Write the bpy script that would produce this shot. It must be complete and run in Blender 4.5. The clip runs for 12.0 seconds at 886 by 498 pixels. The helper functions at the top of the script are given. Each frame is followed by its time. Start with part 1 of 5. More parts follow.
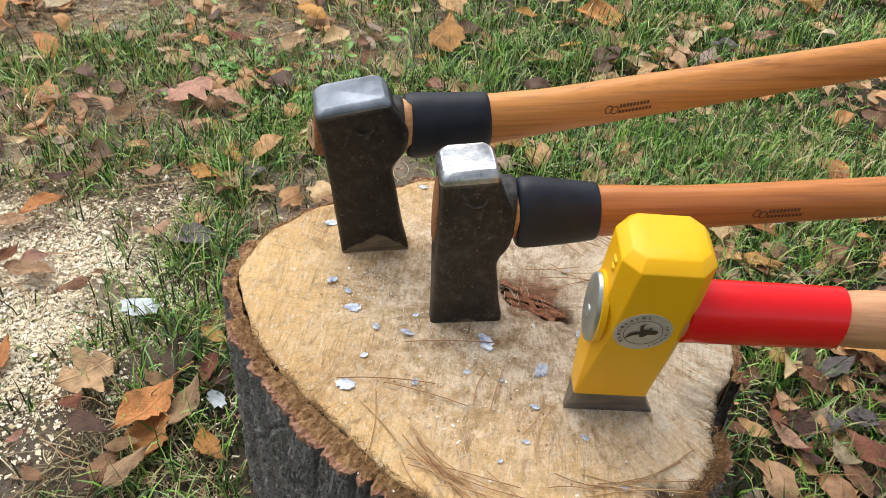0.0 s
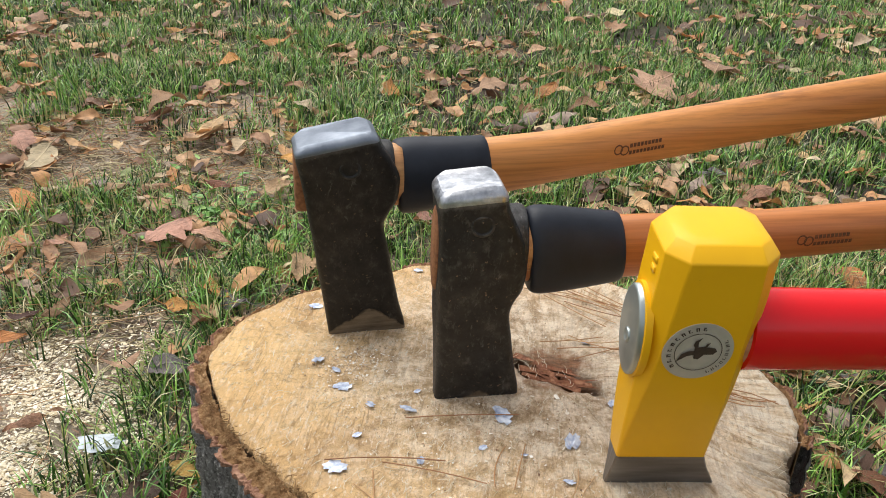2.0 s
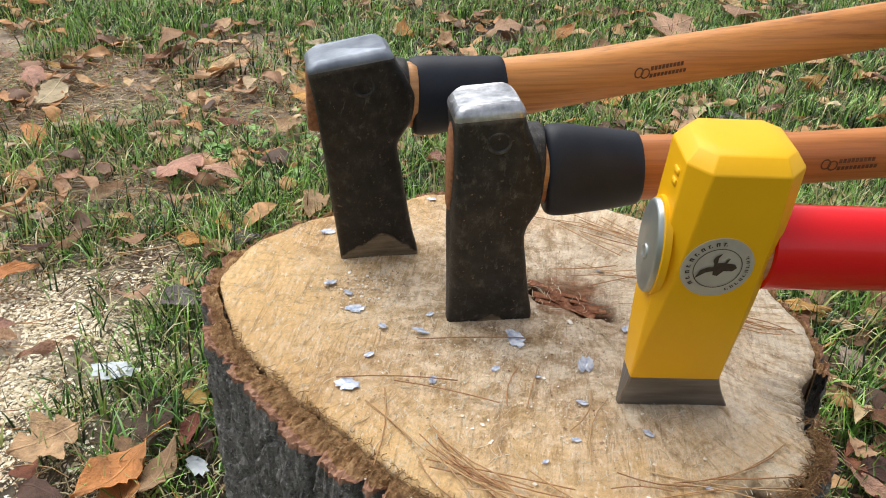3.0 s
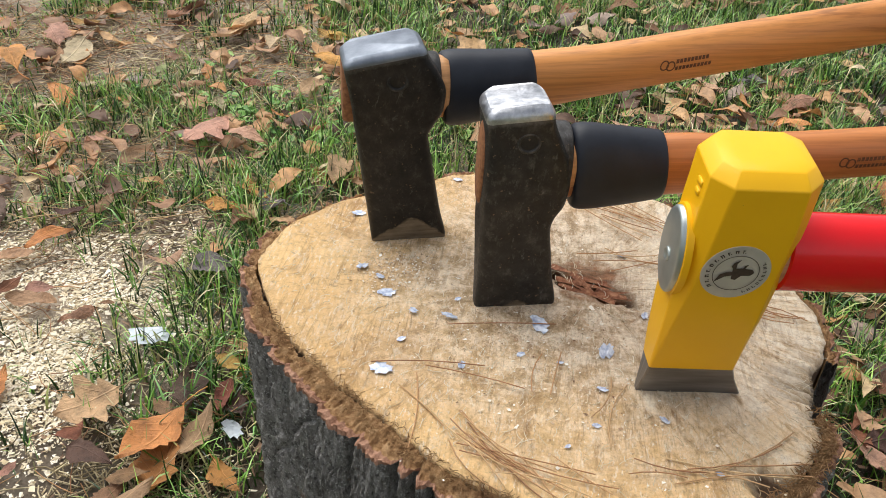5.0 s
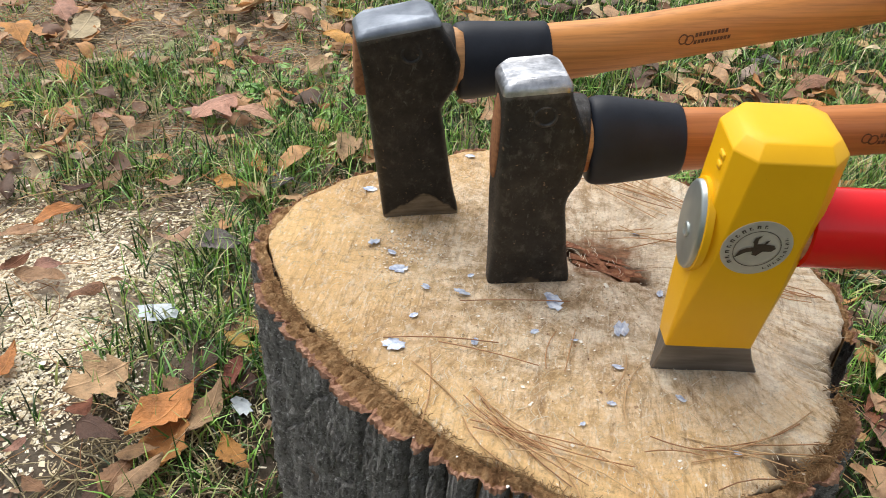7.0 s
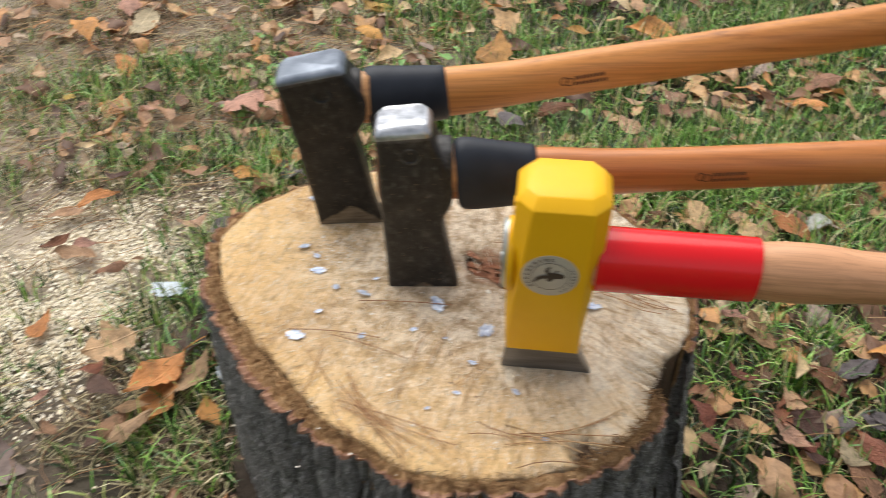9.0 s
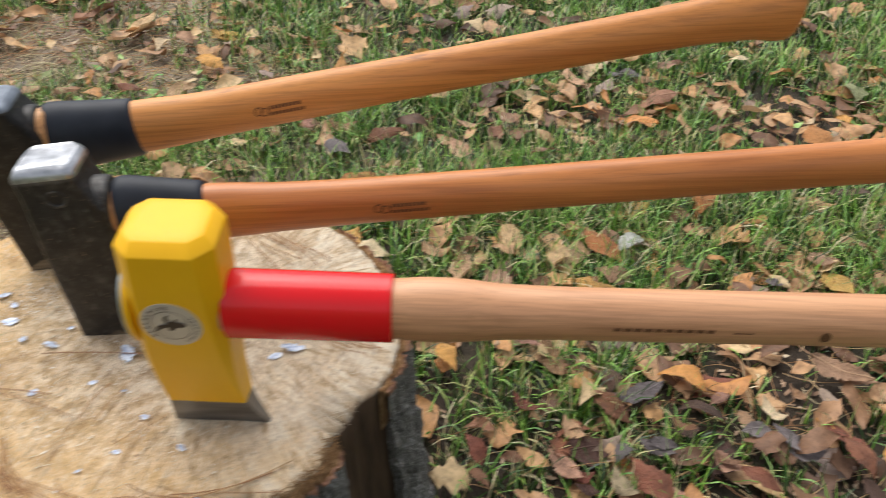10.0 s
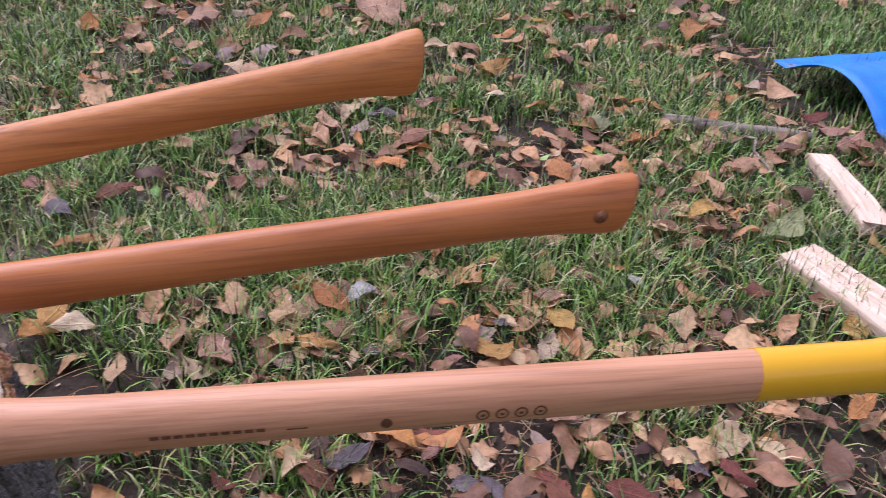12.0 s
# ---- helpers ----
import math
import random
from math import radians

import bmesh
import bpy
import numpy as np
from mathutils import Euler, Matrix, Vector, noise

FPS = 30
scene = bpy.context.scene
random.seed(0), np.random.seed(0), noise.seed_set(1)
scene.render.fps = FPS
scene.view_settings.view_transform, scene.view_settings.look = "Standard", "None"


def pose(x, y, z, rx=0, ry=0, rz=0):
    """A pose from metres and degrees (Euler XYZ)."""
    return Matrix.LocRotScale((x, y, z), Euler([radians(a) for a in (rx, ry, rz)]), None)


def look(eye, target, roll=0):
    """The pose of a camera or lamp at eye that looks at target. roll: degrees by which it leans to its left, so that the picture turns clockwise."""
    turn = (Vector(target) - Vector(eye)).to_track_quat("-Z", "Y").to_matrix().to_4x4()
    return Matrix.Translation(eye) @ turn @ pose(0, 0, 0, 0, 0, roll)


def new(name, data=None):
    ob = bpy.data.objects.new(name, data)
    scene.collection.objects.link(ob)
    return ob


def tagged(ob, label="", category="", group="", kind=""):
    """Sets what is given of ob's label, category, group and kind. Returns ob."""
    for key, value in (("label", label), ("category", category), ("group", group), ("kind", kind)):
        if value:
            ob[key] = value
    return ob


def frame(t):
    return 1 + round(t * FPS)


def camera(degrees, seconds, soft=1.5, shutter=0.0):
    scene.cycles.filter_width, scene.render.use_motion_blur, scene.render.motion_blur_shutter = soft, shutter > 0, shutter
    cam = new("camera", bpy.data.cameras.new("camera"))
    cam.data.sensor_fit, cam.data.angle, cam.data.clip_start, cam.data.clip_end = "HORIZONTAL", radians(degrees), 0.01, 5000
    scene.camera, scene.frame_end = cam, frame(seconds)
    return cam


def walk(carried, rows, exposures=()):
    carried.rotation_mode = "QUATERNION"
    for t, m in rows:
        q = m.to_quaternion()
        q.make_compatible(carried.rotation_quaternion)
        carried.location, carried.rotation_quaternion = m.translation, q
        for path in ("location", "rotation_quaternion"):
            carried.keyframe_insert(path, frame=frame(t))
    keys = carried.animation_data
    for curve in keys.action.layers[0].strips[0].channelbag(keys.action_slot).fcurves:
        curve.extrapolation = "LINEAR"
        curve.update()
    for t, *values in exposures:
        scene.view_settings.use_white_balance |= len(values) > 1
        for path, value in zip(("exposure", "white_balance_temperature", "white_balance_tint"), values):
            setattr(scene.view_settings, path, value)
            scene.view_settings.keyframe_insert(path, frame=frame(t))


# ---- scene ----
cam = camera(57.2, 12.0, soft=0.75, shutter=0.55)
PATH = [
    (0, (-0.006, -0.532, 0.886), (-0.131, 0.967, -0.433), 6.0),
    (0.5, (0.0, -0.545, 0.844), (-0.164, 1.048, -0.353), 5.1),
    (1, (-0.002, -0.53, 0.782), (-0.201, 1.183, -0.23), 5.9),
    (1.5, (-0.002, -0.516, 0.74), (-0.168, 1.239, -0.205), 3.9),
    (2, (-0.007, -0.522, 0.724), (-0.167, 1.249, -0.192), 2.7),
    (2.5, (-0.005, -0.523, 0.711), (-0.169, 1.215, -0.266), 2.7),
    (3, (-0.008, -0.526, 0.697), (-0.183, 1.187, -0.321), 3.1),
    (5, (-0.022, -0.534, 0.743), (-0.215, 1.103, -0.391), 3.3),
    (5.5, (-0.02, -0.54, 0.74), (-0.223, 1.097, -0.391), 3.1),
    (6, (-0.017, -0.541, 0.736), (-0.22, 1.089, -0.405), 2.9),
    (6.5, (-0.023, -0.537, 0.739), (-0.221, 1.085, -0.415), 3.2),
    (7, (-0.028, -0.531, 0.733), (-0.23, 1.079, -0.436), 3.4),
    (7.2, (-0.032, -0.533, 0.738), (-0.242, 1.074, -0.435), 3.5),
    (8.8, (0.135, -0.588, 0.869), (-0.278, 0.915, -0.384), 1.9),
    (9, (0.163, -0.573, 0.852), (-0.253, 0.937, -0.392), 0.3),
    (9.5, (0.281, -0.527, 0.84), (-0.1, 1.015, -0.376), -0.3),
    (10, (0.393, -0.472, 0.838), (0.073, 1.095, -0.363), 0.3),
    (10.5, (0.464, -0.436, 0.832), (0.211, 1.158, -0.35), 0.5),
    (11, (0.527, -0.407, 0.833), (0.353, 1.207, -0.335), 1.0),
    (11.5, (0.57, -0.385, 0.841), (0.499, 1.25, -0.31), 2.0),
    (12, (0.607, -0.379, 0.849), (0.609, 1.263, -0.293), 3.0),
]
EXPOSURES = [(0, 0.21, 6350, 10), (2.0, 0.22, 6350, 10), (7.5, 0.24, 6350, 10), (9.5, 0.2, 6350, 10), (10.5, 0.18, 6300, 11), (11.0, 0.08, 5780, 26), (12.0, 0.05, 5650, 37)]
walk(cam, [(t, look(eye, target, roll)) for t, eye, target, roll in PATH], EXPOSURES)

# ---- light ----
world = bpy.data.worlds.new("overcast_sky")
scene.world = world
world.use_nodes = True
wn, wl = world.node_tree.nodes, world.node_tree.links
sky = wn.new("ShaderNodeTexSky")
sky.sky_type, sky.sun_disc = "NISHITA", False
sky.sun_elevation, sky.sun_rotation = radians(65), radians(-52)
sky.dust_density = 3.0
pale = wn.new("ShaderNodeHueSaturation")
pale.inputs["Saturation"].default_value = 0.25
wl.new(sky.outputs[0], pale.inputs["Color"])
wl.new(pale.outputs[0], wn["Background"].inputs["Color"])
wn["Background"].inputs["Strength"].default_value = 0.15

sun = new("sun", bpy.data.lights.new("sun", "SUN"))
sun.data.energy, sun.data.angle, sun.data.color = 2.7, radians(70), (1.0, 0.95, 0.87)
sun.matrix_world = look((-0.95, 0.75, 2.6), (0, 0, 0))


# ---- materials ----
def material(name, rough=0.6, metal=0.0, coat=0.0):
    m = bpy.data.materials.new(name)
    m.use_nodes = True
    b = m.node_tree.nodes["Principled BSDF"]
    b.inputs["Roughness"].default_value = rough
    b.inputs["Metallic"].default_value = metal
    b.inputs["Coat Weight"].default_value = coat
    return m


def node(m, kind, **values):
    n = m.node_tree.nodes.new("ShaderNode" + kind)
    for key, v in values.items():
        n.inputs[key.replace("_", " ")].default_value = v
    return n


def link(m, a, b):
    m.node_tree.links.new(a, b)


def shader(m):
    return m.node_tree.nodes["Principled BSDF"]


def coords(m, scale=(1, 1, 1), turn=0.0, spot="Object"):
    tc = node(m, "TexCoord")
    mp = node(m, "Mapping")
    mp.inputs["Scale"].default_value = scale
    mp.inputs["Rotation"].default_value = (0, 0, radians(turn))
    link(m, tc.outputs[spot], mp.inputs["Vector"])
    return mp.outputs[0]


def grain(m, vec, scale, detail=4.0, rough=0.55, warp=0.0):
    n = node(m, "TexNoise", Scale=scale, Detail=detail, Roughness=rough, Distortion=warp)
    link(m, vec, n.inputs["Vector"])
    return n.outputs["Fac"]


def ramp(m, fac, *stops):
    r = node(m, "ValToRGB")
    e = r.color_ramp.elements
    while len(e) < len(stops):
        e.new(0.5)
    for el, (p, c) in zip(e, stops):
        el.position, el.color = p, (*c, 1) if len(c) == 3 else c
    link(m, fac, r.inputs[0])
    return r.outputs[0]


def grey(a, b):
    return (a, (0, 0, 0)), (b, (1, 1, 1))


def blend(m, fac, a, b, mode="MIX"):
    n = node(m, "MixRGB")
    n.blend_type = mode
    for v, s in ((fac, n.inputs[0]), (a, n.inputs[1]), (b, n.inputs[2])):
        if isinstance(v, (int, float)):
            s.default_value = v
        elif isinstance(v, tuple):
            s.default_value = (*v, 1)
        else:
            link(m, v, s)
    return n.outputs[0]


def arith(m, op, a, b=0.0, c=0.0):
    n = node(m, "Math")
    n.operation = op
    for v, s in zip((a, b, c), n.inputs):
        if isinstance(v, (int, float)):
            s.default_value = v
        else:
            link(m, v, s)
    return n.outputs[0]


def relief(m, height, strength=0.3, distance=0.001):
    b = node(m, "Bump", Strength=strength, Distance=distance)
    link(m, height, b.inputs["Height"])
    link(m, b.outputs[0], shader(m).inputs["Normal"])


def paint(m, colour):
    link(m, colour, shader(m).inputs["Base Color"])


def split(m, vec):
    s = node(m, "SeparateXYZ")
    link(m, vec, s.inputs[0])
    return s.outputs


def thin(m, colour, share):
    """Lets light through a thin leaf or blade."""
    t, mix = node(m, "BsdfTranslucent"), node(m, "MixShader", Fac=share)
    link(m, colour, t.inputs["Color"])
    link(m, shader(m).outputs[0], mix.inputs[1])
    link(m, t.outputs[0], mix.inputs[2])
    link(m, mix.outputs[0], m.node_tree.nodes["Material Output"].inputs["Surface"])


def hue_jitter(m, source, colour, value=0.35, hue=0.03):
    """Shifts a colour by a random number between 0 and 1."""
    h = node(m, "HueSaturation")
    link(m, arith(m, "MULTIPLY_ADD", source, 2 * value, 1 - value), h.inputs["Value"])
    link(m, arith(m, "MULTIPLY_ADD", arith(m, "FRACT", arith(m, "MULTIPLY", source, 7.3)), 2 * hue, 0.5 - hue), h.inputs["Hue"])
    link(m, colour, h.inputs["Color"])
    return h.outputs[0]


def wood_handle(name, light, dark, rough, lines=0.42):
    m = material(name, rough, coat=0.10)
    shader(m).inputs["Coat Roughness"].default_value = 0.3
    v = coords(m, (3, 60, 60))
    big = ramp(m, grain(m, coords(m, (2.2, 26, 26)), 1, 3, 0.5, 0.6), (0.3, light), (0.72, dark))
    fine = grain(m, coords(m, (5, 330, 330)), 1, 5, 0.65)
    c = blend(m, lines, big, ramp(m, fine, (0.36, (0.42, 0.36, 0.30)), (0.56, (1, 1, 1))), "MULTIPLY")
    streak = ramp(m, grain(m, v, 1, 5, 0.6, 1.2), (0.62, (0, 0, 0)), (0.70, (1, 1, 1)))
    c = blend(m, arith(m, "MULTIPLY", streak, 0.55), c, tuple(x * 0.45 for x in dark))
    paint(m, c)
    relief(m, fine, 0.12, 0.0005)
    return m


HICKORY = wood_handle("oiled hickory", (0.66, 0.28, 0.070), (0.46, 0.165, 0.036), 0.46)
ASH = wood_handle("pale ash", (0.69, 0.37, 0.195), (0.47, 0.215, 0.10), 0.45, 0.42)
HICKORY_RED = wood_handle("reddish oiled hickory", (0.60, 0.23, 0.062), (0.38, 0.12, 0.030), 0.40, 0.4)

SHOULDER = wood_handle("scraped hickory", (0.62, 0.34, 0.14), (0.45, 0.20, 0.07), 0.5)
ENDGRAIN = material("handle end grain", 0.7)
paint(ENDGRAIN, ramp(ENDGRAIN, grain(ENDGRAIN, coords(ENDGRAIN), 300, 4), (0.3, (0.16, 0.06, 0.025)), (0.7, (0.34, 0.15, 0.06))))


def forged(name, arch, tone):
    """Black forged steel with a paler ground bevel that rises to an arch above the edge."""
    m = material(name, 0.5, 0.55)
    v = coords(m)
    c = ramp(m, grain(m, v, 55, 6, 0.65), (0.28, (0.013, 0.0128, 0.0125)), (0.55, (0.028, 0.027, 0.026)), (0.75, (0.062, 0.057, 0.052)))
    scuff = ramp(m, grain(m, coords(m, (1, 1, 0.6)), 140, 7, 0.75), *grey(0.54, 0.68))
    c = blend(m, arith(m, "MULTIPLY", scuff, 0.55), c, (0.105, 0.098, 0.09))
    scratch = ramp(m, grain(m, coords(m, (150, 150, 55)), 1, 7, 0.75, 0.8), *grey(0.58, 0.68))
    where = ramp(m, grain(m, v, 22, 4, 0.6), *grey(0.44, 0.62))
    c = blend(m, arith(m, "MULTIPLY", scratch, where), c, (0.17, 0.165, 0.16))
    fleck = ramp(m, grain(m, v, 260, 3, 0.6), *grey(0.66, 0.72))
    c = blend(m, arith(m, "MULTIPLY", fleck, 0.7), c, (0.22, 0.15, 0.10))
    edge = ramp(m, arith(m, "ADD", node(m, "NewGeometry").outputs["Pointiness"], arith(m, "MULTIPLY_ADD", grain(m, v, 90, 5, 0.7), 0.12, -0.06)), *grey(0.54, 0.62))
    c = blend(m, arith(m, "MULTIPLY", edge, 0.8), c, (0.20, 0.195, 0.19))
    x, y, z = split(m, v)
    wob = arith(m, "MULTIPLY_ADD", grain(m, v, 70, 3), 0.012, -0.006)
    lift = arith(m, "SUBTRACT", arch, arith(m, "MULTIPLY", arith(m, "ABSOLUTE", arith(m, "SUBTRACT", x, 0.036)), 0.7))
    low = arith(m, "SUBTRACT", arith(m, "ADD", lift, wob), z)
    mask = ramp(m, arith(m, "MULTIPLY_ADD", low, 120, 0.5), *grey(0.35, 0.65))
    steel = ramp(m, grain(m, coords(m, (40, 40, 300)), 1, 4), (0.3, (0.13, 0.105, 0.075)), (0.7, (0.27, 0.225, 0.165)))
    paint(m, blend(m, mask, blend(m, 1.0, c, (tone, tone, tone), "MULTIPLY"), steel))
    rusty = grain(m, v, 420, 5, 0.7)
    link(m, ramp(m, rusty, (0.3, (0.38,) * 3), (0.7, (0.62,) * 3)), shader(m).inputs["Roughness"])
    relief(m, blend(m, 0.5, grain(m, v, 45, 3), rusty), 0.35, 0.0012)
    return m


FORGED_A = forged("black forged steel", 0.028, 0.8)
FORGED_B = forged("worn black forged steel", 0.007, 1.25)

BRIGHT = material("hammered bright steel", 0.36, 1.0)
_v = coords(BRIGHT)
paint(BRIGHT, ramp(BRIGHT, grain(BRIGHT, _v, 90, 5, 0.65), (0.3, (0.34, 0.35, 0.37)), (0.65, (0.72, 0.73, 0.76))))
link(BRIGHT, ramp(BRIGHT, grain(BRIGHT, _v, 200, 4), (0.3, (0.28,) * 3), (0.7, (0.5,) * 3)), shader(BRIGHT).inputs["Roughness"])
relief(BRIGHT, grain(BRIGHT, _v, 130, 4, 0.6), 0.5, 0.001)

DULL = material("dull ground steel", 0.5, 0.8)
_v = coords(DULL)
paint(DULL, ramp(DULL, grain(DULL, _v, 60, 5, 0.6), (0.3, (0.14, 0.16, 0.195)), (0.7, (0.27, 0.30, 0.345))))
relief(DULL, grain(DULL, _v, 200, 4), 0.3, 0.0006)

BIT = material("brushed edge steel", 0.38, 0.85)
paint(BIT, ramp(BIT, grain(BIT, coords(BIT, (20, 600, 20)), 1, 4), (0.3, (0.15, 0.14, 0.135)), (0.7, (0.27, 0.26, 0.25))))

ZINC = material("zinc plated steel", 0.42, 0.85)
_v = coords(ZINC)
paint(ZINC, ramp(ZINC, grain(ZINC, _v, 35, 4), (0.3, (0.36, 0.40, 0.40)), (0.7, (0.50, 0.54, 0.53))))
relief(ZINC, grain(ZINC, _v, 260, 3), 0.15, 0.0004)

YELLOW = material("yellow gloss paint", 0.42, coat=0.08)
shader(YELLOW).inputs["Specular IOR Level"].default_value = 0.35
_v = coords(YELLOW)
_c = ramp(YELLOW, grain(YELLOW, _v, 12, 4), (0.3, (0.80, 0.415, 0.001)), (0.7, (0.86, 0.465, 0.002)))
_chip = ramp(YELLOW, grain(YELLOW, _v, 120, 5, 0.7), *grey(0.735, 0.76))
paint(YELLOW, blend(YELLOW, _chip, _c, (0.16, 0.10, 0.03)))
relief(YELLOW, grain(YELLOW, _v, 70, 3), 0.12, 0.001)

RED = material("red plastic sleeve", 0.25, coat=0.3)
shader(RED).inputs["Specular IOR Level"].default_value = 0.35
paint(RED, ramp(RED, grain(RED, coords(RED, (4, 40, 40)), 1, 3), (0.3, (0.66, 0.004, 0.008)), (0.7, (0.74, 0.006, 0.010))))

RUBBER = material("black rubber", 0.5)
shader(RUBBER).inputs["Specular IOR Level"].default_value = 0.34
paint(RUBBER, ramp(RUBBER, grain(RUBBER, coords(RUBBER), 40, 4), (0.3, (0.009, 0.012, 0.019)), (0.7, (0.018, 0.022, 0.032))))
relief(RUBBER, grain(RUBBER, coords(RUBBER), 500, 3), 0.15, 0.0004)

INK = material("burnt brand mark", 0.7)
paint(INK, ramp(INK, grain(INK, coords(INK), 700, 3), (0.35, (0.08, 0.032, 0.012)), (0.7, (0.20, 0.085, 0.03))))
STICKER = material("silver foil sticker", 0.42, 0.35)
paint(STICKER, ramp(STICKER, grain(STICKER, coords(STICKER), 60, 3), (0.3, (0.50, 0.47, 0.40)), (0.7, (0.60, 0.56, 0.48))))
PRINT = material("dark sticker print", 0.6)
paint(PRINT, ramp(PRINT, grain(PRINT, coords(PRINT), 500, 2), (0.3, (0.035, 0.022, 0.014)), (0.7, (0.06, 0.04, 0.025))))

FOIL = material("torn foil paper", 0.4, 0.25)
_c = ramp(FOIL, grain(FOIL, coords(FOIL), 220, 4), (0.35, (0.26, 0.32, 0.48)), (0.6, (0.62, 0.67, 0.76)))
paint(FOIL, _c)
PAPER = material("pale torn paper", 0.6)
paint(PAPER, ramp(PAPER, grain(PAPER, coords(PAPER), 90, 4), (0.3, (0.38, 0.43, 0.48)), (0.7, (0.56, 0.61, 0.64))))

# stump
CUT = material("sawn stump wood", 0.85)
shader(CUT).inputs["Specular IOR Level"].default_value = 0.2
_v = coords(CUT)
_x, _y, _z = split(CUT, _v)
_px, _py = arith(CUT, "SUBTRACT", _x, 0.042), arith(CUT, "SUBTRACT", _y, 0.072)
_r = arith(CUT, "SQRT", arith(CUT, "ADD", arith(CUT, "MULTIPLY", _px, _px), arith(CUT, "MULTIPLY", _py, _py)))
_ray = node(CUT, "CombineXYZ")
_wx, _wy = arith(CUT, "DIVIDE", _px, arith(CUT, "ADD", _r, 0.004)), arith(CUT, "DIVIDE", _py, arith(CUT, "ADD", _r, 0.004))
for _k, _q in enumerate((arith(CUT, "MULTIPLY", _wx, 21), arith(CUT, "MULTIPLY", _wy, 21), arith(CUT, "MULTIPLY", _r, 26))):
    link(CUT, _q, _ray.inputs[_k])
_rays = grain(CUT, _ray.outputs[0], 1.3, 8, 0.7, 0.5)
_saw = grain(CUT, coords(CUT, (230, 13, 1), 16), 1, 8, 0.72, 0.9)
_saw2 = grain(CUT, coords(CUT, (150, 16, 1), -24), 1, 8, 0.72, 1.0)
_c = ramp(CUT, grain(CUT, _v, 9, 6, 0.65), (0.30, (0.97, 0.68, 0.335)), (0.50, (0.87, 0.58, 0.275)), (0.70, (0.63, 0.405, 0.20)))
# trodden, greyer wood round the heart; bleached and fibrous towards the rotten side
_dirt = ramp(CUT, arith(CUT, "ADD", _r, arith(CUT, "MULTIPLY", grain(CUT, _v, 17, 6, 0.7), 0.16)), (0.17, (1, 1, 1)), (0.33, (0, 0, 0)))
_c = blend(CUT, arith(CUT, "MULTIPLY", _dirt, 0.78), _c, ramp(CUT, grain(CUT, _v, 52, 8, 0.76), (0.36, (0.22, 0.155, 0.10)), (0.47, (0.58, 0.45, 0.32)), (0.57, (1.0, 0.90, 0.75))))
_old = ramp(CUT, arith(CUT, "ADD", arith(CUT, "MULTIPLY_ADD", _x, 1.9, arith(CUT, "MULTIPLY", _y, 0.5)), arith(CUT, "MULTIPLY", grain(CUT, _v, 20, 6, 0.7), 0.8)), *grey(0.48, 0.80))
_c = blend(CUT, arith(CUT, "MULTIPLY", _old, 0.85), _c, ramp(CUT, _rays, (0.30, (0.50, 0.36, 0.22)), (0.43, (0.84, 0.68, 0.46)), (0.56, (1.0, 0.92, 0.76))))
_pm = ramp(CUT, grain(CUT, _v, 16, 4, 0.6), (0.42, (0.08, 0.08, 0.08)), (0.64, (0.65, 0.65, 0.65)))
_c = blend(CUT, _pm, _c, ramp(CUT, _saw, (0.36, (0.36, 0.27, 0.19)), (0.47, (1, 1, 1))), "MULTIPLY")
_pm2 = ramp(CUT, grain(CUT, _v, 11, 4, 0.6), (0.45, (0.05, 0.05, 0.05)), (0.60, (0.6, 0.6, 0.6)))
_c = blend(CUT, _pm2, _c, ramp(CUT, _saw2, (0.36, (0.38, 0.30, 0.22)), (0.46, (1, 1, 1))), "MULTIPLY")
_c = blend(CUT, 0.5, _c, ramp(CUT, _rays, (0.34, (0.42, 0.33, 0.25)), (0.46, (1, 1, 1))), "MULTIPLY")
_mott = ramp(CUT, grain(CUT, coords(CUT, (1, 0.6, 1), 20), 24, 8, 0.78, 0.6), *grey(0.53, 0.61))
_c = blend(CUT, arith(CUT, "MULTIPLY", _mott, 0.48), _c, (0.46, 0.37, 0.29), "MULTIPLY")
_d = node(CUT, "VectorMath")
_d.operation = "DISTANCE"
_d.inputs[1].default_value = (0.042, 0.072, 0.306)
link(CUT, _v, _d.inputs[0])
_ring = arith(CUT, "SINE", arith(CUT, "MULTIPLY", arith(CUT, "ADD", _d.outputs["Value"], arith(CUT, "MULTIPLY", grain(CUT, _v, 7, 3), 0.03)), 1150))
_c = blend(CUT, arith(CUT, "MULTIPLY_ADD", _ring, 0.05, 0.05), _c, (0.36, 0.235, 0.12))
_stain = ramp(CUT, arith(CUT, "ADD", _d.outputs["Value"], arith(CUT, "MULTIPLY", grain(CUT, _v, 60, 5, 0.7), 0.07)), (0.054, (1, 1, 1)), (0.078, (0, 0, 0)))
_red = ramp(CUT, grain(CUT, coords(CUT, (60, 200, 1), 20), 1, 6, 0.7), (0.35, (0.07, 0.025, 0.012)), (0.6, (0.34, 0.15, 0.07)))
_spot = ramp(CUT, grain(CUT, _v, 120, 9, 0.84), *grey(0.54, 0.64))
_c = blend(CUT, arith(CUT, "MULTIPLY", _spot, 0.55), _c, (0.22, 0.145, 0.085))
_c = blend(CUT, 0.22, _c, ramp(CUT, grain(CUT, _v, 620, 4, 0.7), (0.36, (0.36, 0.28, 0.20)), (0.48, (1, 1, 1))), "MULTIPLY")
_fleck = ramp(CUT, grain(CUT, coords(CUT, (380, 130, 1), 30), 1, 5, 0.7), *grey(0.56, 0.66))
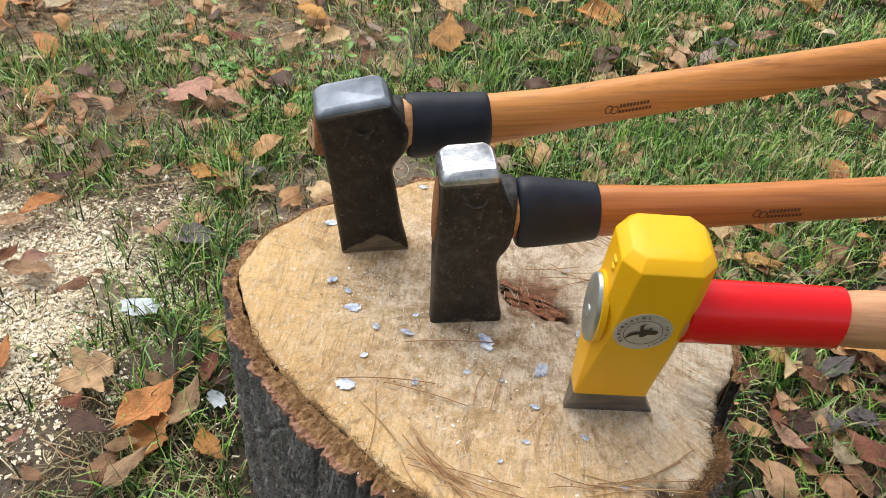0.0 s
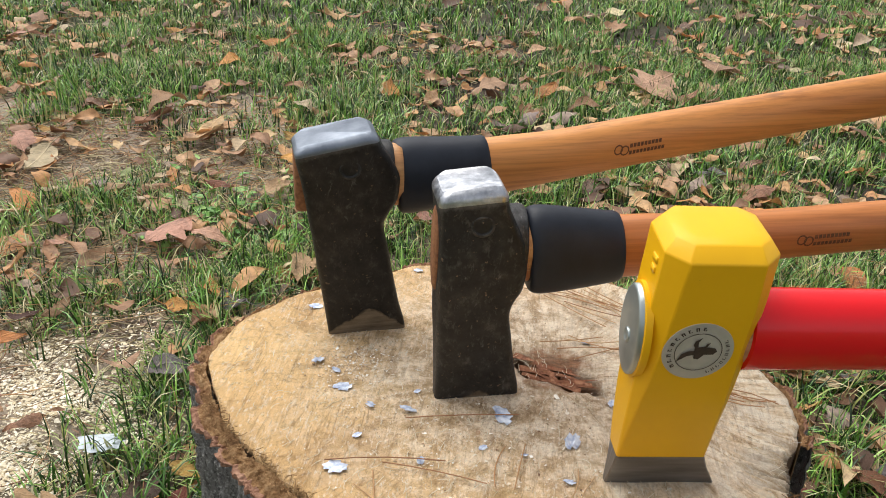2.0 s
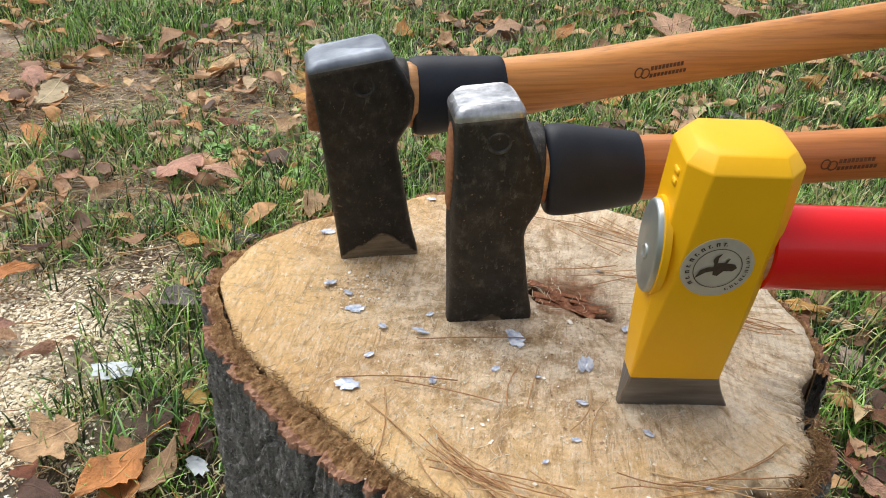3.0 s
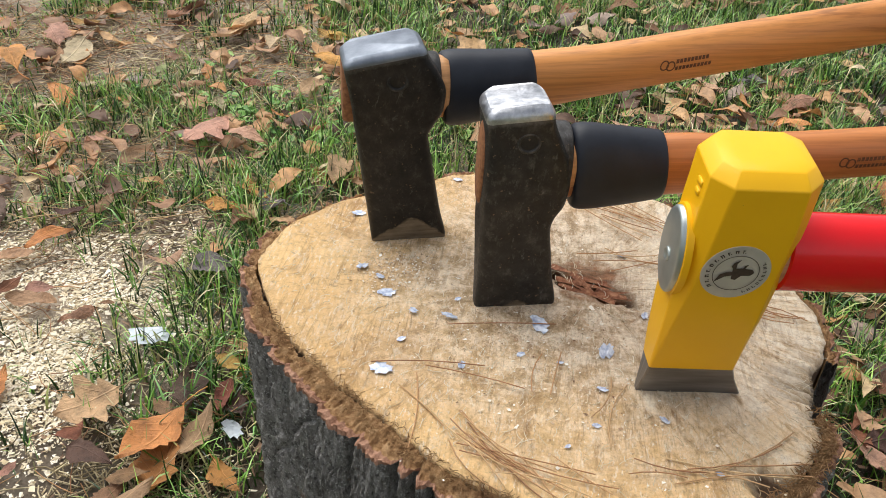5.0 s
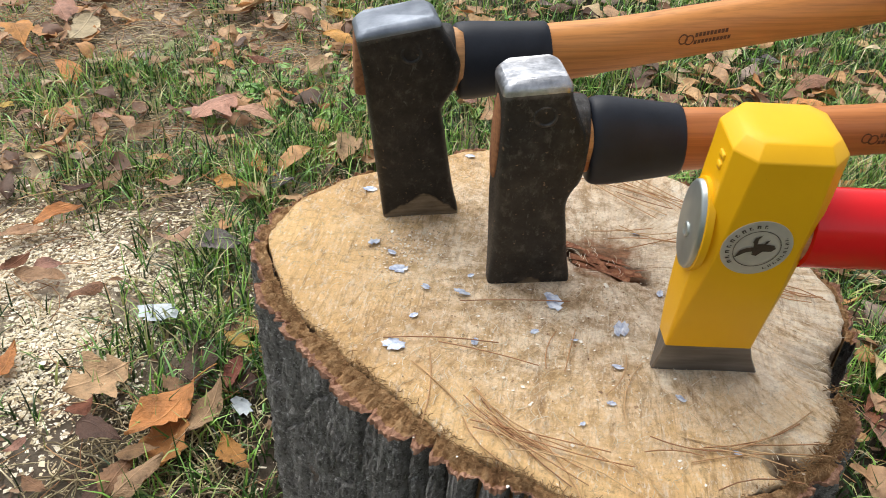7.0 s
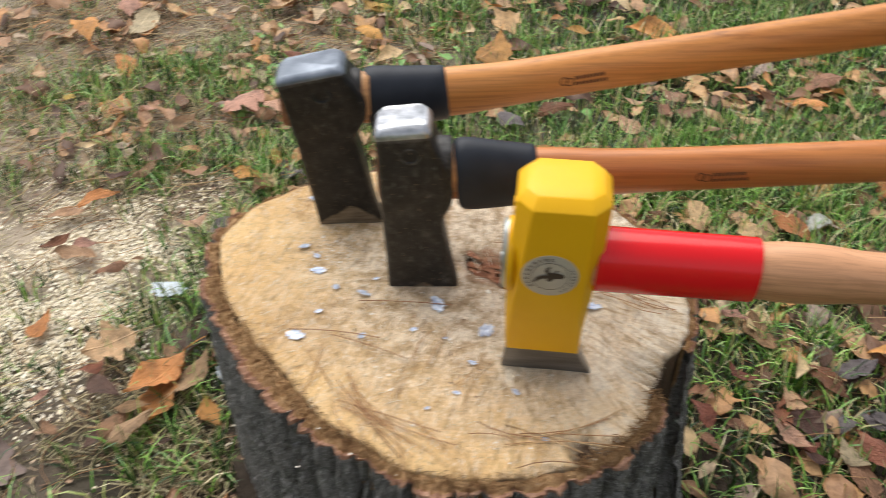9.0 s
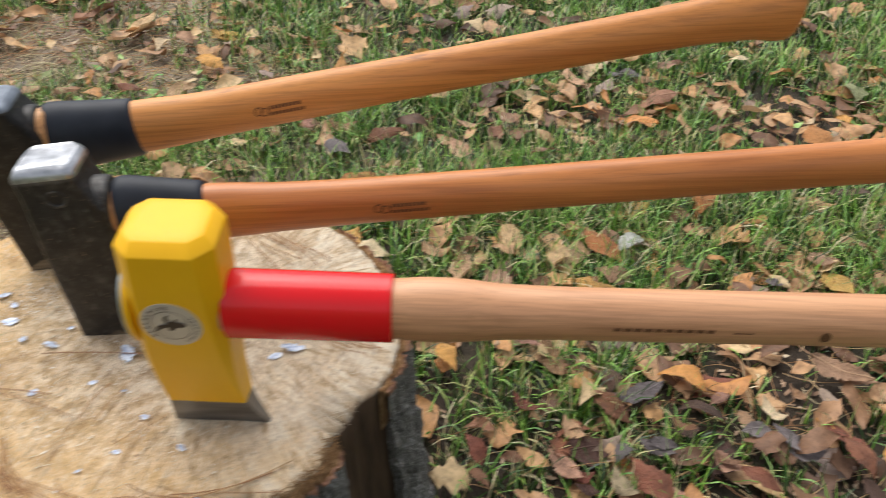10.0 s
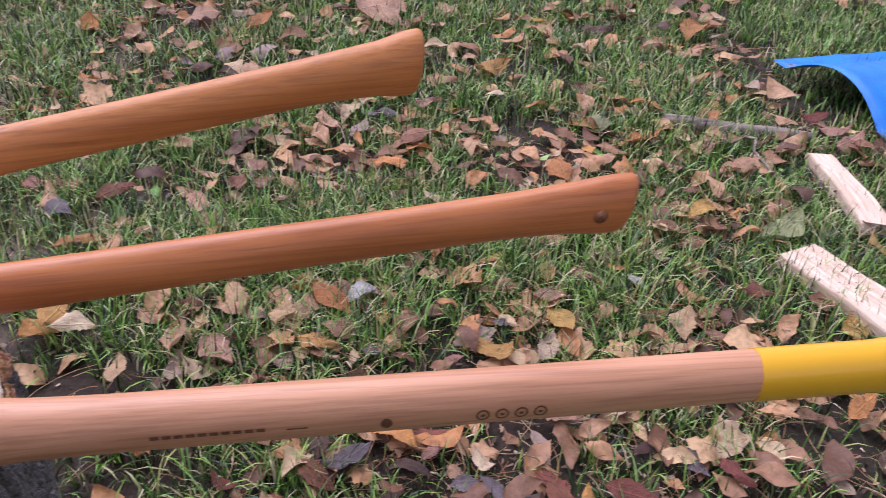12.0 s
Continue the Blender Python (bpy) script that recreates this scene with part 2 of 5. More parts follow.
_c = blend(CUT, arith(CUT, "MULTIPLY", _fleck, 0.5), _c, (0.97, 0.90, 0.76))
_pale = ramp(CUT, grain(CUT, coords(CUT, (90, 45, 1), 20), 1, 8, 0.78), *grey(0.55, 0.66))
_c = blend(CUT, arith(CUT, "MULTIPLY", _pale, 0.45), _c, (0.90, 0.80, 0.64))
_deep = ramp(CUT, arith(CUT, "MULTIPLY_ADD", _z, 60, -17.5), *grey(0.25, 0.7))
_c = blend(CUT, _deep, ramp(CUT, grain(CUT, coords(CUT, (60, 60, 8)), 1, 5, 0.7), (0.3, (0.045, 0.03, 0.02)), (0.7, (0.16, 0.10, 0.06))), _c)
_c = blend(CUT, arith(CUT, "MULTIPLY", _stain, 0.85), _c, _red)
paint(CUT, _c)
relief(CUT, blend(CUT, 0.6, blend(CUT, 0.5, _saw, _rays), grain(CUT, _v, 330, 6, 0.75)), 1.0, 0.0065)

BARK = material("dark furrowed bark", 0.95)
shader(BARK).inputs["Specular IOR Level"].default_value = 0.12
_v = coords(BARK)
_c = ramp(BARK, grain(BARK, coords(BARK, (1, 1, 0.35)), 45, 7, 0.72), (0.28, (0.12, 0.112, 0.10)), (0.48, (0.27, 0.258, 0.24)), (0.70, (0.42, 0.40, 0.375)))
_c = blend(BARK, 0.7, _c, ramp(BARK, grain(BARK, coords(BARK, (1, 1, 0.5)), 240, 7, 0.78), (0.40, (0.12, 0.11, 0.10)), (0.52, (1, 1, 1))), "MULTIPLY")
_c = blend(BARK, arith(BARK, "MULTIPLY", ramp(BARK, grain(BARK, _v, 300, 7, 0.82), *grey(0.55, 0.60)), 0.9), _c, (0.62, 0.61, 0.58))
_c = blend(BARK, arith(BARK, "MULTIPLY", ramp(BARK, grain(BARK, _v, 28, 5, 0.7), *grey(0.62, 0.72)), 0.6), _c, (0.30, 0.19, 0.12))
paint(BARK, _c)
relief(BARK, blend(BARK, 0.5, grain(BARK, coords(BARK, (1, 1, 0.45)), 150, 7, 0.75), grain(BARK, _v, 520, 5, 0.75)), 1.0, 0.006)

INNER = material("sawn inner bark", 0.95)
shader(INNER).inputs["Specular IOR Level"].default_value = 0.1
_v = coords(INNER)
_c = ramp(INNER, grain(INNER, _v, 130, 7, 0.75), (0.30, (0.13, 0.068, 0.032)), (0.48, (0.42, 0.245, 0.115)), (0.66, (0.66, 0.44, 0.235)))
_c = blend(INNER, ramp(INNER, grain(INNER, _v, 26, 5, 0.65), *grey(0.50, 0.66)), _c, ramp(INNER, grain(INNER, _v, 300, 5, 0.7), (0.35, (0.16, 0.08, 0.04)), (0.65, (0.42, 0.235, 0.115))))
paint(INNER, _c)
relief(INNER, grain(INNER, _v, 420, 7, 0.78), 1.0, 0.004)

REDWOOD = material("torn reddish heartwood", 0.85)
_v = coords(REDWOOD)
paint(REDWOOD, ramp(REDWOOD, grain(REDWOOD, _v, 160, 6, 0.7), (0.30, (0.10, 0.035, 0.018)), (0.5, (0.30, 0.125, 0.065)), (0.7, (0.50, 0.27, 0.15))))
relief(REDWOOD, grain(REDWOOD, _v, 300, 5, 0.7), 0.8, 0.002)

CORK = material("sawn pinkish cork", 0.95)
shader(CORK).inputs["Specular IOR Level"].default_value = 0.1
_v = coords(CORK)
_c = ramp(CORK, grain(CORK, _v, 90, 6, 0.7), (0.30, (0.21, 0.105, 0.065)), (0.52, (0.40, 0.225, 0.15)), (0.72, (0.53, 0.335, 0.235)))
_c = blend(CORK, 0.5, _c, ramp(CORK, grain(CORK, _v, 420, 5, 0.7), (0.36, (0.42, 0.38, 0.34)), (0.52, (1, 1, 1))), "MULTIPLY")
paint(CORK, _c)
relief(CORK, grain(CORK, _v, 300, 6, 0.75), 0.8, 0.003)

# ground
SOIL = material("soil with thatch", 0.95)
_v = coords(SOIL)
_c = ramp(SOIL, grain(SOIL, _v, 45, 7, 0.72), (0.28, (0.08, 0.056, 0.04)), (0.5, (0.235, 0.17, 0.122)), (0.75, (0.45, 0.345, 0.255)))
_g = ramp(SOIL, grain(SOIL, _v, 5.5, 4, 0.6), *grey(0.42, 0.6))
_c = blend(SOIL, arith(SOIL, "MULTIPLY", _g, 0.45), _c, ramp(SOIL, grain(SOIL, _v, 160, 5, 0.7), (0.3, (0.03, 0.055, 0.015)), (0.7, (0.10, 0.135, 0.05))))
_s = node(SOIL, "VectorMath")
_s.operation = "DISTANCE"
_s.inputs[1].default_value = (-0.66, 0.24, 0)
link(SOIL, _v, _s.inputs[0])
_mask = ramp(SOIL, arith(SOIL, "ADD", _s.outputs["Value"], arith(SOIL, "MULTIPLY", grain(SOIL, _v, 9, 5, 0.65), 0.30)), (0.28, (1, 1, 1)), (0.40, (0, 0, 0)))
_c = blend(SOIL, arith(SOIL, "MULTIPLY", _mask, 0.8), _c, ramp(SOIL, grain(SOIL, _v, 170, 5, 0.7), (0.3, (0.26, 0.20, 0.12)), (0.6, (0.62, 0.53, 0.38))))
_x, _y, _z = split(SOIL, _v)
_p = node(SOIL, "VectorMath")
_p.operation = "DISTANCE"
_p.inputs[1].default_value = (-1.2, 0.9, 0)
link(SOIL, _v, _p.inputs[0])
# pale trodden earth beside the stump, elsewhere darkened as shade between blades, plain lawn farther off
_dry = ramp(SOIL, arith(SOIL, "MULTIPLY_ADD", arith(SOIL, "ADD", _p.outputs["Value"], arith(SOIL, "MULTIPLY", grain(SOIL, _v, 3, 5, 0.6), 0.9)), -1.0, 2.0), *grey(0.25, 0.8))
_c = blend(SOIL, _dry, blend(SOIL, 1.0, _c, (0.22, 0.21, 0.19), "MULTIPLY"), blend(SOIL, 0.42, _c, (0.56, 0.46, 0.36)))
_q = node(SOIL, "VectorMath")
_q.operation = "DISTANCE"
_q.inputs[1].default_value = (0.2, 1.0, 0)
link(SOIL, _v, _q.inputs[0])
_far = ramp(SOIL, arith(SOIL, "MULTIPLY_ADD", arith(SOIL, "ADD", _q.outputs["Value"], arith(SOIL, "MULTIPLY", grain(SOIL, _v, 1.6, 5, 0.65), 3.0)), 0.25, -0.6), *grey(0.2, 0.9))
_lawn = ramp(SOIL, grain(SOIL, _v, 60, 7, 0.75), (0.3, (0.035, 0.06, 0.014)), (0.5, (0.10, 0.15, 0.04)), (0.7, (0.24, 0.23, 0.10)))
_lawn = blend(SOIL, ramp(SOIL, grain(SOIL, _v, 1.1, 6, 0.7), *grey(0.45, 0.7)), _lawn, (0.17, 0.12, 0.075))
_c = blend(SOIL, arith(SOIL, "MULTIPLY", _far, 0.85), _c, _lawn)
paint(SOIL, _c)
relief(SOIL, grain(SOIL, _v, 120, 7, 0.75), 0.9, 0.008)


def per_island(m):
    return node(m, "NewGeometry").outputs["Random Per Island"]


GRASS = material("lawn grass", 0.31)
shader(GRASS).inputs["Specular IOR Level"].default_value = 0.45
_r = per_island(GRASS)
# the darkest third of the blades stands in for shade deep in the tufts
_c = ramp(GRASS, _r, (0.0, (0.008, 0.022, 0.004)), (0.36, (0.032, 0.092, 0.014)), (0.50, (0.17, 0.37, 0.055)), (0.64, (0.33, 0.55, 0.10)), (0.75, (0.24, 0.46, 0.15)), (0.85, (0.40, 0.45, 0.14)), (0.93, (0.60, 0.51, 0.27)), (1.0, (0.70, 0.61, 0.40)))
paint(GRASS, _c)
thin(GRASS, _c, 0.10)
THATCH = material("dead grass", 0.8)
paint(THATCH, ramp(THATCH, per_island(THATCH), (0.0, (0.12, 0.09, 0.05)), (0.4, (0.34, 0.27, 0.15)), (1.0, (0.66, 0.57, 0.36))))
WEED = material("green weed leaf", 0.5)
paint(WEED, ramp(WEED, per_island(WEED), (0.0, (0.09, 0.22, 0.04)), (0.6, (0.19, 0.38, 0.08)), (1.0, (0.32, 0.48, 0.14))))
NEEDLE = material("dry pine needles", 0.7)
paint(NEEDLE, ramp(NEEDLE, per_island(NEEDLE), (0.0, (0.28, 0.13, 0.06)), (0.5, (0.46, 0.25, 0.11)), (1.0, (0.60, 0.42, 0.22))))
SHAVING = material("fresh wood shavings", 0.85)
paint(SHAVING, ramp(SHAVING, per_island(SHAVING), (0.0, (0.46, 0.36, 0.21)), (0.4, (0.70, 0.61, 0.43)), (1.0, (0.86, 0.80, 0.66))))
CRUMB = material("bark and wood crumbs", 0.9)
paint(CRUMB, ramp(CRUMB, per_island(CRUMB), (0.0, (0.16, 0.085, 0.045)), (0.16, (0.42, 0.28, 0.16)), (0.45, (0.66, 0.52, 0.35)), (1.0, (0.88, 0.85, 0.78))))

DEBRIS = material("crumbled leaf and soil bits", 0.9)
paint(DEBRIS, ramp(DEBRIS, per_island(DEBRIS), (0.0, (0.06, 0.038, 0.026)), (0.4, (0.20, 0.12, 0.075)), (0.75, (0.38, 0.25, 0.16)), (1.0, (0.62, 0.50, 0.35))))

LEAF_COLOURS = {
    "tan": (0.56, 0.36, 0.20), "orange": (0.60, 0.28, 0.085), "brown": (0.34, 0.185, 0.10), "russet": (0.26, 0.095, 0.055),
    "cream": (0.68, 0.55, 0.34), "yellow": (0.60, 0.37, 0.10), "dark": (0.12, 0.065, 0.045), "pink": (0.52, 0.295, 0.20),
    "grey": (0.22, 0.185, 0.185), "green": (0.33, 0.36, 0.17), "white": (0.68, 0.68, 0.62)}
LEAF_WORDS = {"tan": "dry tan", "orange": "dry orange", "brown": "withered brown", "russet": "withered russet", "cream": "pale cream",
              "yellow": "yellowed", "dark": "dark rotting brown", "pink": "faded pinkish brown", "grey": "faded grey", "green": "pale green", "white": "bleached white"}


def leaf_material(name, source_of, colour):
    """Blotched dry blade with a pale midrib and side veins; the blade is one unit long."""
    m = material(name, 0.62)
    v = coords(m)
    src = source_of(m)
    shift = node(m, "VectorMath")
    shift.operation = "ADD"
    link(m, v, shift.inputs[0])
    link(m, arith(m, "MULTIPLY", src, 40), shift.inputs[1])
    w = shift.outputs[0]
    c = ramp(m, grain(m, w, 3.2, 6, 0.68), (0.30, tuple(x * 0.42 for x in colour)), (0.48, tuple(x * 0.88 for x in colour)), (0.70, tuple(min(1, x * 1.22) for x in colour)))
    c = hue_jitter(m, src, c, 0.28, 0.014)
    spot = ramp(m, grain(m, w, 16, 5, 0.7), *grey(0.60, 0.70))
    c = blend(m, arith(m, "MULTIPLY", spot, 0.65), c, tuple(x * 0.25 for x in colour))
    x, y, z = split(m, v)
    side = arith(m, "ABSOLUTE", y)
    rib = ramp(m, side, (0.006, (1, 1, 1)), (0.014, (0, 0, 0)))
    wave = arith(m, "SINE", arith(m, "MULTIPLY", arith(m, "SUBTRACT", x, arith(m, "MULTIPLY", side, 0.9)), 62))
    veins = ramp(m, wave, (0.90, (0, 0, 0)), (0.99, (0.55, 0.55, 0.55)))
    lines = blend(m, 1.0, rib, veins, "LIGHTEN")
    paint(m, blend(m, arith(m, "MULTIPLY", lines, 0.45), c, tuple(min(1, q * 1.35 + 0.03) for q in colour)))
    relief(m, blend(m, 0.4, grain(m, w, 14, 5, 0.7), lines), 0.6, 0.03)
    thin(m, c, 0.18)
    return m


def by_object(m):
    return node(m, "ObjectInfo").outputs["Random"]


LEAF_MATERIALS = {k: leaf_material(k + " dry leaf", by_object, c) for k, c in LEAF_COLOURS.items()}
LITTER = material("mixed leaf litter", 0.6)
_r = per_island(LITTER)
_c = ramp(LITTER, _r, (0.0, (0.09, 0.048, 0.028)), (0.16, (0.23, 0.115, 0.06)), (0.36, (0.42, 0.235, 0.12)), (0.58, (0.58, 0.36, 0.19)), (0.76, (0.56, 0.25, 0.075)), (0.9, (0.70, 0.52, 0.28)), (1.0, (0.30, 0.22, 0.19)))
LITTER.node_tree.nodes["Color Ramp"].color_ramp.interpolation = "LINEAR"
_c = blend(LITTER, 0.75, _c, ramp(LITTER, grain(LITTER, coords(LITTER), 75, 6, 0.7), (0.32, (0.35, 0.32, 0.3)), (0.58, (1, 1, 1))), "MULTIPLY")
paint(LITTER, _c)
thin(LITTER, _c, 0.18)
relief(LITTER, grain(LITTER, coords(LITTER), 240, 4), 0.5, 0.0015)

TARP = material("blue woven tarpaulin", 0.38)
_w = grain(TARP, coords(TARP, (1, 1, 1)), 20, 4)
paint(TARP, ramp(TARP, _w, (0.3, (0.006, 0.17, 0.62)), (0.7, (0.012, 0.26, 0.80))))
relief(TARP, blend(TARP, 0.4, grain(TARP, coords(TARP), 16, 4), grain(TARP, coords(TARP), 400, 2)), 0.6, 0.006)
SPLIT = material("freshly split wood", 0.8)
_f = grain(SPLIT, coords(SPLIT, (6, 120, 120)), 1, 5, 0.65, 0.5)
paint(SPLIT, ramp(SPLIT, _f, (0.3, (0.58, 0.40, 0.26)), (0.65, (0.82, 0.68, 0.52))))
relief(SPLIT, _f, 0.7, 0.003)
GREYWOOD = material("weathered grey stick", 0.9)
_f = grain(GREYWOOD, coords(GREYWOOD, (8, 90, 90)), 1, 5, 0.65)
paint(GREYWOOD, ramp(GREYWOOD, _f, (0.3, (0.10, 0.08, 0.06)), (0.7, (0.34, 0.29, 0.24))))
relief(GREYWOOD, _f, 0.7, 0.003)


# ---- mesh helpers ----
def mesh_ob(name, verts, faces, mat, parent=None, smooth=True, label=""):
    me = bpy.data.meshes.new(name)
    me.from_pydata(verts if isinstance(verts, list) else verts.tolist(), [], faces if isinstance(faces, list) else faces.tolist())
    me.materials.append(mat)
    if smooth:
        me.shade_smooth()
    me.update()
    ob = new(name, me)
    ob.parent = parent
    if label:
        tagged(ob, label)
    return ob


def thing(name, at, label, category, group="", yaw=0.0):
    ob = new(name)
    ob.empty_display_size = 0.05
    ob.matrix_basis = pose(*at, 0, 0, yaw)
    return tagged(ob, label, category, group)


def curve_at(knots, x):
    """Smooth value between (x, value) knots, without overshoot."""
    if x <= knots[0][0]:
        return knots[0][1]
    if x >= knots[-1][0]:
        return knots[-1][1]
    i = 0
    while knots[i + 1][0] < x:
        i += 1
    (xa, va), (xb, vb) = knots[i], knots[i + 1]
    w = xb - xa
    d = (vb - va) / w
    da = (va - knots[i - 1][1]) / (xa - knots[i - 1][0]) if i else d
    db = (knots[i + 2][1] - vb) / (knots[i + 2][0] - xb) if i + 2 < len(knots) else d
    ma = 0.0 if da * d <= 0 else 2 * da * d / (da + d)
    mb = 0.0 if db * d <= 0 else 2 * db * d / (db + d)
    t = (x - xa) / w
    return va * (1 + 2 * t) * (1 - t) ** 2 + vb * t * t * (3 - 2 * t) + w * (ma * t * (1 - t) ** 2 - mb * t * t * (1 - t))


def loft(rings, closed=True, caps=True):
    """Faces for rings of points joined one to the next."""
    n = len(rings[0])
    verts = [tuple(p) for r in rings for p in r]
    faces = []
    for i in range(len(rings) - 1):
        for j in range(n if closed else n - 1):
            k = (j + 1) % n
            faces.append((i * n + j, i * n + k, (i + 1) * n + k, (i + 1) * n + j))
    if caps:
        faces.append(tuple(range(n))[::-1])
        faces.append(tuple(range((len(rings) - 1) * n, len(rings) * n)))
    return verts, faces


def sharp_edges(ob, degrees):
    ob.data.set_sharp_from_angle(angle=radians(degrees))
    return ob


def box_section(u0, u1, v0, v1, cut, n=5):
    """A rectangle with rounded corners of radius cut; n = 1 gives plain chamfers."""
    pts = []
    for cx, cy, a in ((u1 - cut, v1 - cut, 0), (u0 + cut, v1 - cut, 90), (u0 + cut, v0 + cut, 180), (u1 - cut, v0 + cut, 270)):
        for i in range(n + 1):
            t = radians(a + 90 * i / n)
            pts.append((cx + cut * math.cos(t), cy + cut * math.sin(t)))
    return pts


# ---- ground ----
def ground_height(x, y):
    h = 0.010 * noise.noise((x * 2.3, y * 2.3, 0)) + 0.004 * noise.noise((x * 11, y * 11, 3))
    h += 0.022 * math.exp(-((x + 0.57) ** 2 + (y - 0.47) ** 2) / 0.008)
    return h


axis = [math.sinh(i / 110 * 5.6) / math.sinh(5.6) * 160 for i in range(-110, 111)]
gx = [0.2 + a for a in axis]
gy = [0.8 + a for a in axis]
verts = [(x, y, ground_height(x, y) if abs(x) < 8 and abs(y) < 9 else 0.0) for y in gy for x in gx]
n = len(gx)
faces = [(j * n + i, j * n + i + 1, (j + 1) * n + i + 1, (j + 1) * n + i) for j in range(n - 1) for i in range(n - 1)]
tagged(mesh_ob("ground", verts, faces, SOIL), "bare soil, thatch and moss of an autumn lawn", "ground", kind="structure")

H = 0.306
CX, CY = 0.01, 0.03
RIM = [(-184, .287), (-180, .282), (-172, .268), (-163, .255), (-145, .228), (-123, .219), (-100, .223), (-84, .239), (-60, .246), (-41, .249), (-30, .247),
       (-22, .236), (-12, .232), (-4, .241), (4, .242), (27, .243), (57, .243), (85, .246), (113, .251), (132, .252), (152, .272), (165, .284), (176, .287)]
BARK_DEPTH = [(-184, .016), (-172, .020), (-150, .022), (-126, .026), (-105, .018), (-80, .016), (-45, .014), (-30, .015), (-20, .016), (-8, .016), (4, .010), (60, .010), (150, .011), (176, .016)]


def rim(deg):
    return curve_at(RIM, (deg + 184) % 360 - 184)


def bark_depth(deg):
    return curve_at(BARK_DEPTH, (deg + 184) % 360 - 184)


def flare(z, deg):
    """The foot spreads on the rotten side and hardly anywhere else."""
    out = -0.03 + 0.19 * math.exp(-(((deg + 6 + 180) % 360 - 180) / 34) ** 2)
    return 1 + out * (1 - z / H) ** 1.5


def stump_wood(parent):
    """The sawn core: a finely divided top with saw marks, a torn crack and a rotten notch, and its sides."""
    N, M = 420, 90
    verts, faces = [], []
    crack = Vector((0.040, 0.070))
    for i in range(M + 1):
        s = (i / M) ** 0.8
        for j in range(N):
            deg = j * 360 / N - 180
            a = radians(deg)
            edge = rim(deg) - bark_depth(deg)
            edge += 0.0035 * noise.noise((math.cos(a) * 9, math.sin(a) * 9, 2)) + 0.0015 * noise.noise((math.cos(a) * 40, math.sin(a) * 40, 5))
            r = edge * s
            x, y = CX + r * math.cos(a), CY + r * math.sin(a)
            z = H + 0.0018 * noise.noise((x * 18, y * 18, 4))
            d = Vector((x, y)) - crack
            along, across = d.x * 0.93 + d.y * -0.37, d.x * 0.37 + d.y * 0.93
            across += 0.012 * noise.noise((along * 45, 0, 8))
            dip = math.exp(-(along / 0.046) ** 4 - (across / (0.0105 + 0.005 * noise.noise((along * 70, 2, 2)))) ** 2)
            z -= dip * (0.016 + 0.012 * noise.noise((x * 120, y * 120, 6)))
            rough = max(0.0, 1 - abs((deg + 14)) / 22) * max(0.0, (s - 0.72) / 0.28)
            z -= rough * (0.007 + 0.006 * noise.noise((a * 75, r * 22, 9)) + 0.005 * noise.noise((a * 160, r * 40, 2)))
            rot = Vector((x - 0.168, y + 0.132))
            rot.x += 0.010 * noise.noise((x * 60, y * 60, 3))
            z -= (0.011 + 0.006 * noise.noise((x * 150, y * 150, 1))) * math.exp(-(rot.length / 0.017) ** 4)
            if s > 0.985:
                z -= 0.002
            verts.append((x, y, z))
    for i in range(M):
        for j in range(N):
            k = (j + 1) % N
            faces.append((i * N + j, (i + 1) * N + j, (i + 1) * N + k, i * N + k))
    base = M * N
    for i in range(1, 13):
        for j in range(N):
            deg = j * 360 / N - 180
            a = radians(deg)
            top = verts[base + j]
            z = top[2] * (1 - i / 12) - 0.02 * i / 12
            g = 1 + (flare(max(0, z), deg) - 1) * 0.8 - 0.05 * i / 12
            w = 0.006 * noise.noise((math.cos(a) * 22, math.sin(a) * 22, z * 6))
            verts.append((CX + (top[0] - CX) * g + w * math.cos(a), CY + (top[1] - CY) * g + w * math.sin(a), z))
    for i in range(12):
        for j in range(N):
            k = (j + 1) % N
            p = base + i * N
            faces.append((p + j, p + N + j, p + N + k, p + k))
    return mesh_ob("sawn_wood", verts, faces, CUT, parent, label="weathered tan sawn end grain with saw marks and a crack")


plate_rng = random.Random(21)
PLATES = []
_a = -10.0
while _a < 345:
    PLATES.append((_a, plate_rng.uniform(-0.005, 0.004), plate_rng.uniform(0, 50)))
    _a += plate_rng.uniform(2.5, 12)


def plate(deg, z):
    """How far a point of the bark stands off, and how deep it lies in a fissure: long plates parted by wandering cracks."""
    best = None
    for k, (edge, out, seed) in enumerate(PLATES):
        e = edge + 2.2 * noise.noise((seed, z * 9, 1)) + 0.7 * noise.noise((seed, z * 40, 2))
        if e > deg:
            break
        best = (k, e, out, seed)
    k, e, out, seed = best if best else (0, PLATES[0][0], 0.0, 0.0)
    if k + 1 < len(PLATES):
        n2, _, s2 = PLATES[k + 1]
        e2 = n2 + 2.2 * noise.noise((s2, z * 9, 1)) + 0.7 * noise.noise((s2, z * 40, 2))
    else:
        e2 = e + 8
    d = min(deg - e, e2 - deg)
    crack = math.exp(-(max(0.0, d) / 0.6) ** 1.5)
    cross = abs(noise.noise((seed, z * 14, deg * 0.05)))
    crack = max(crack, 0.35 * math.exp(-(cross / 0.03) ** 2))
    dome = min(1.0, d / 2.5)
    return out + 0.004 * dome - 0.004, crack


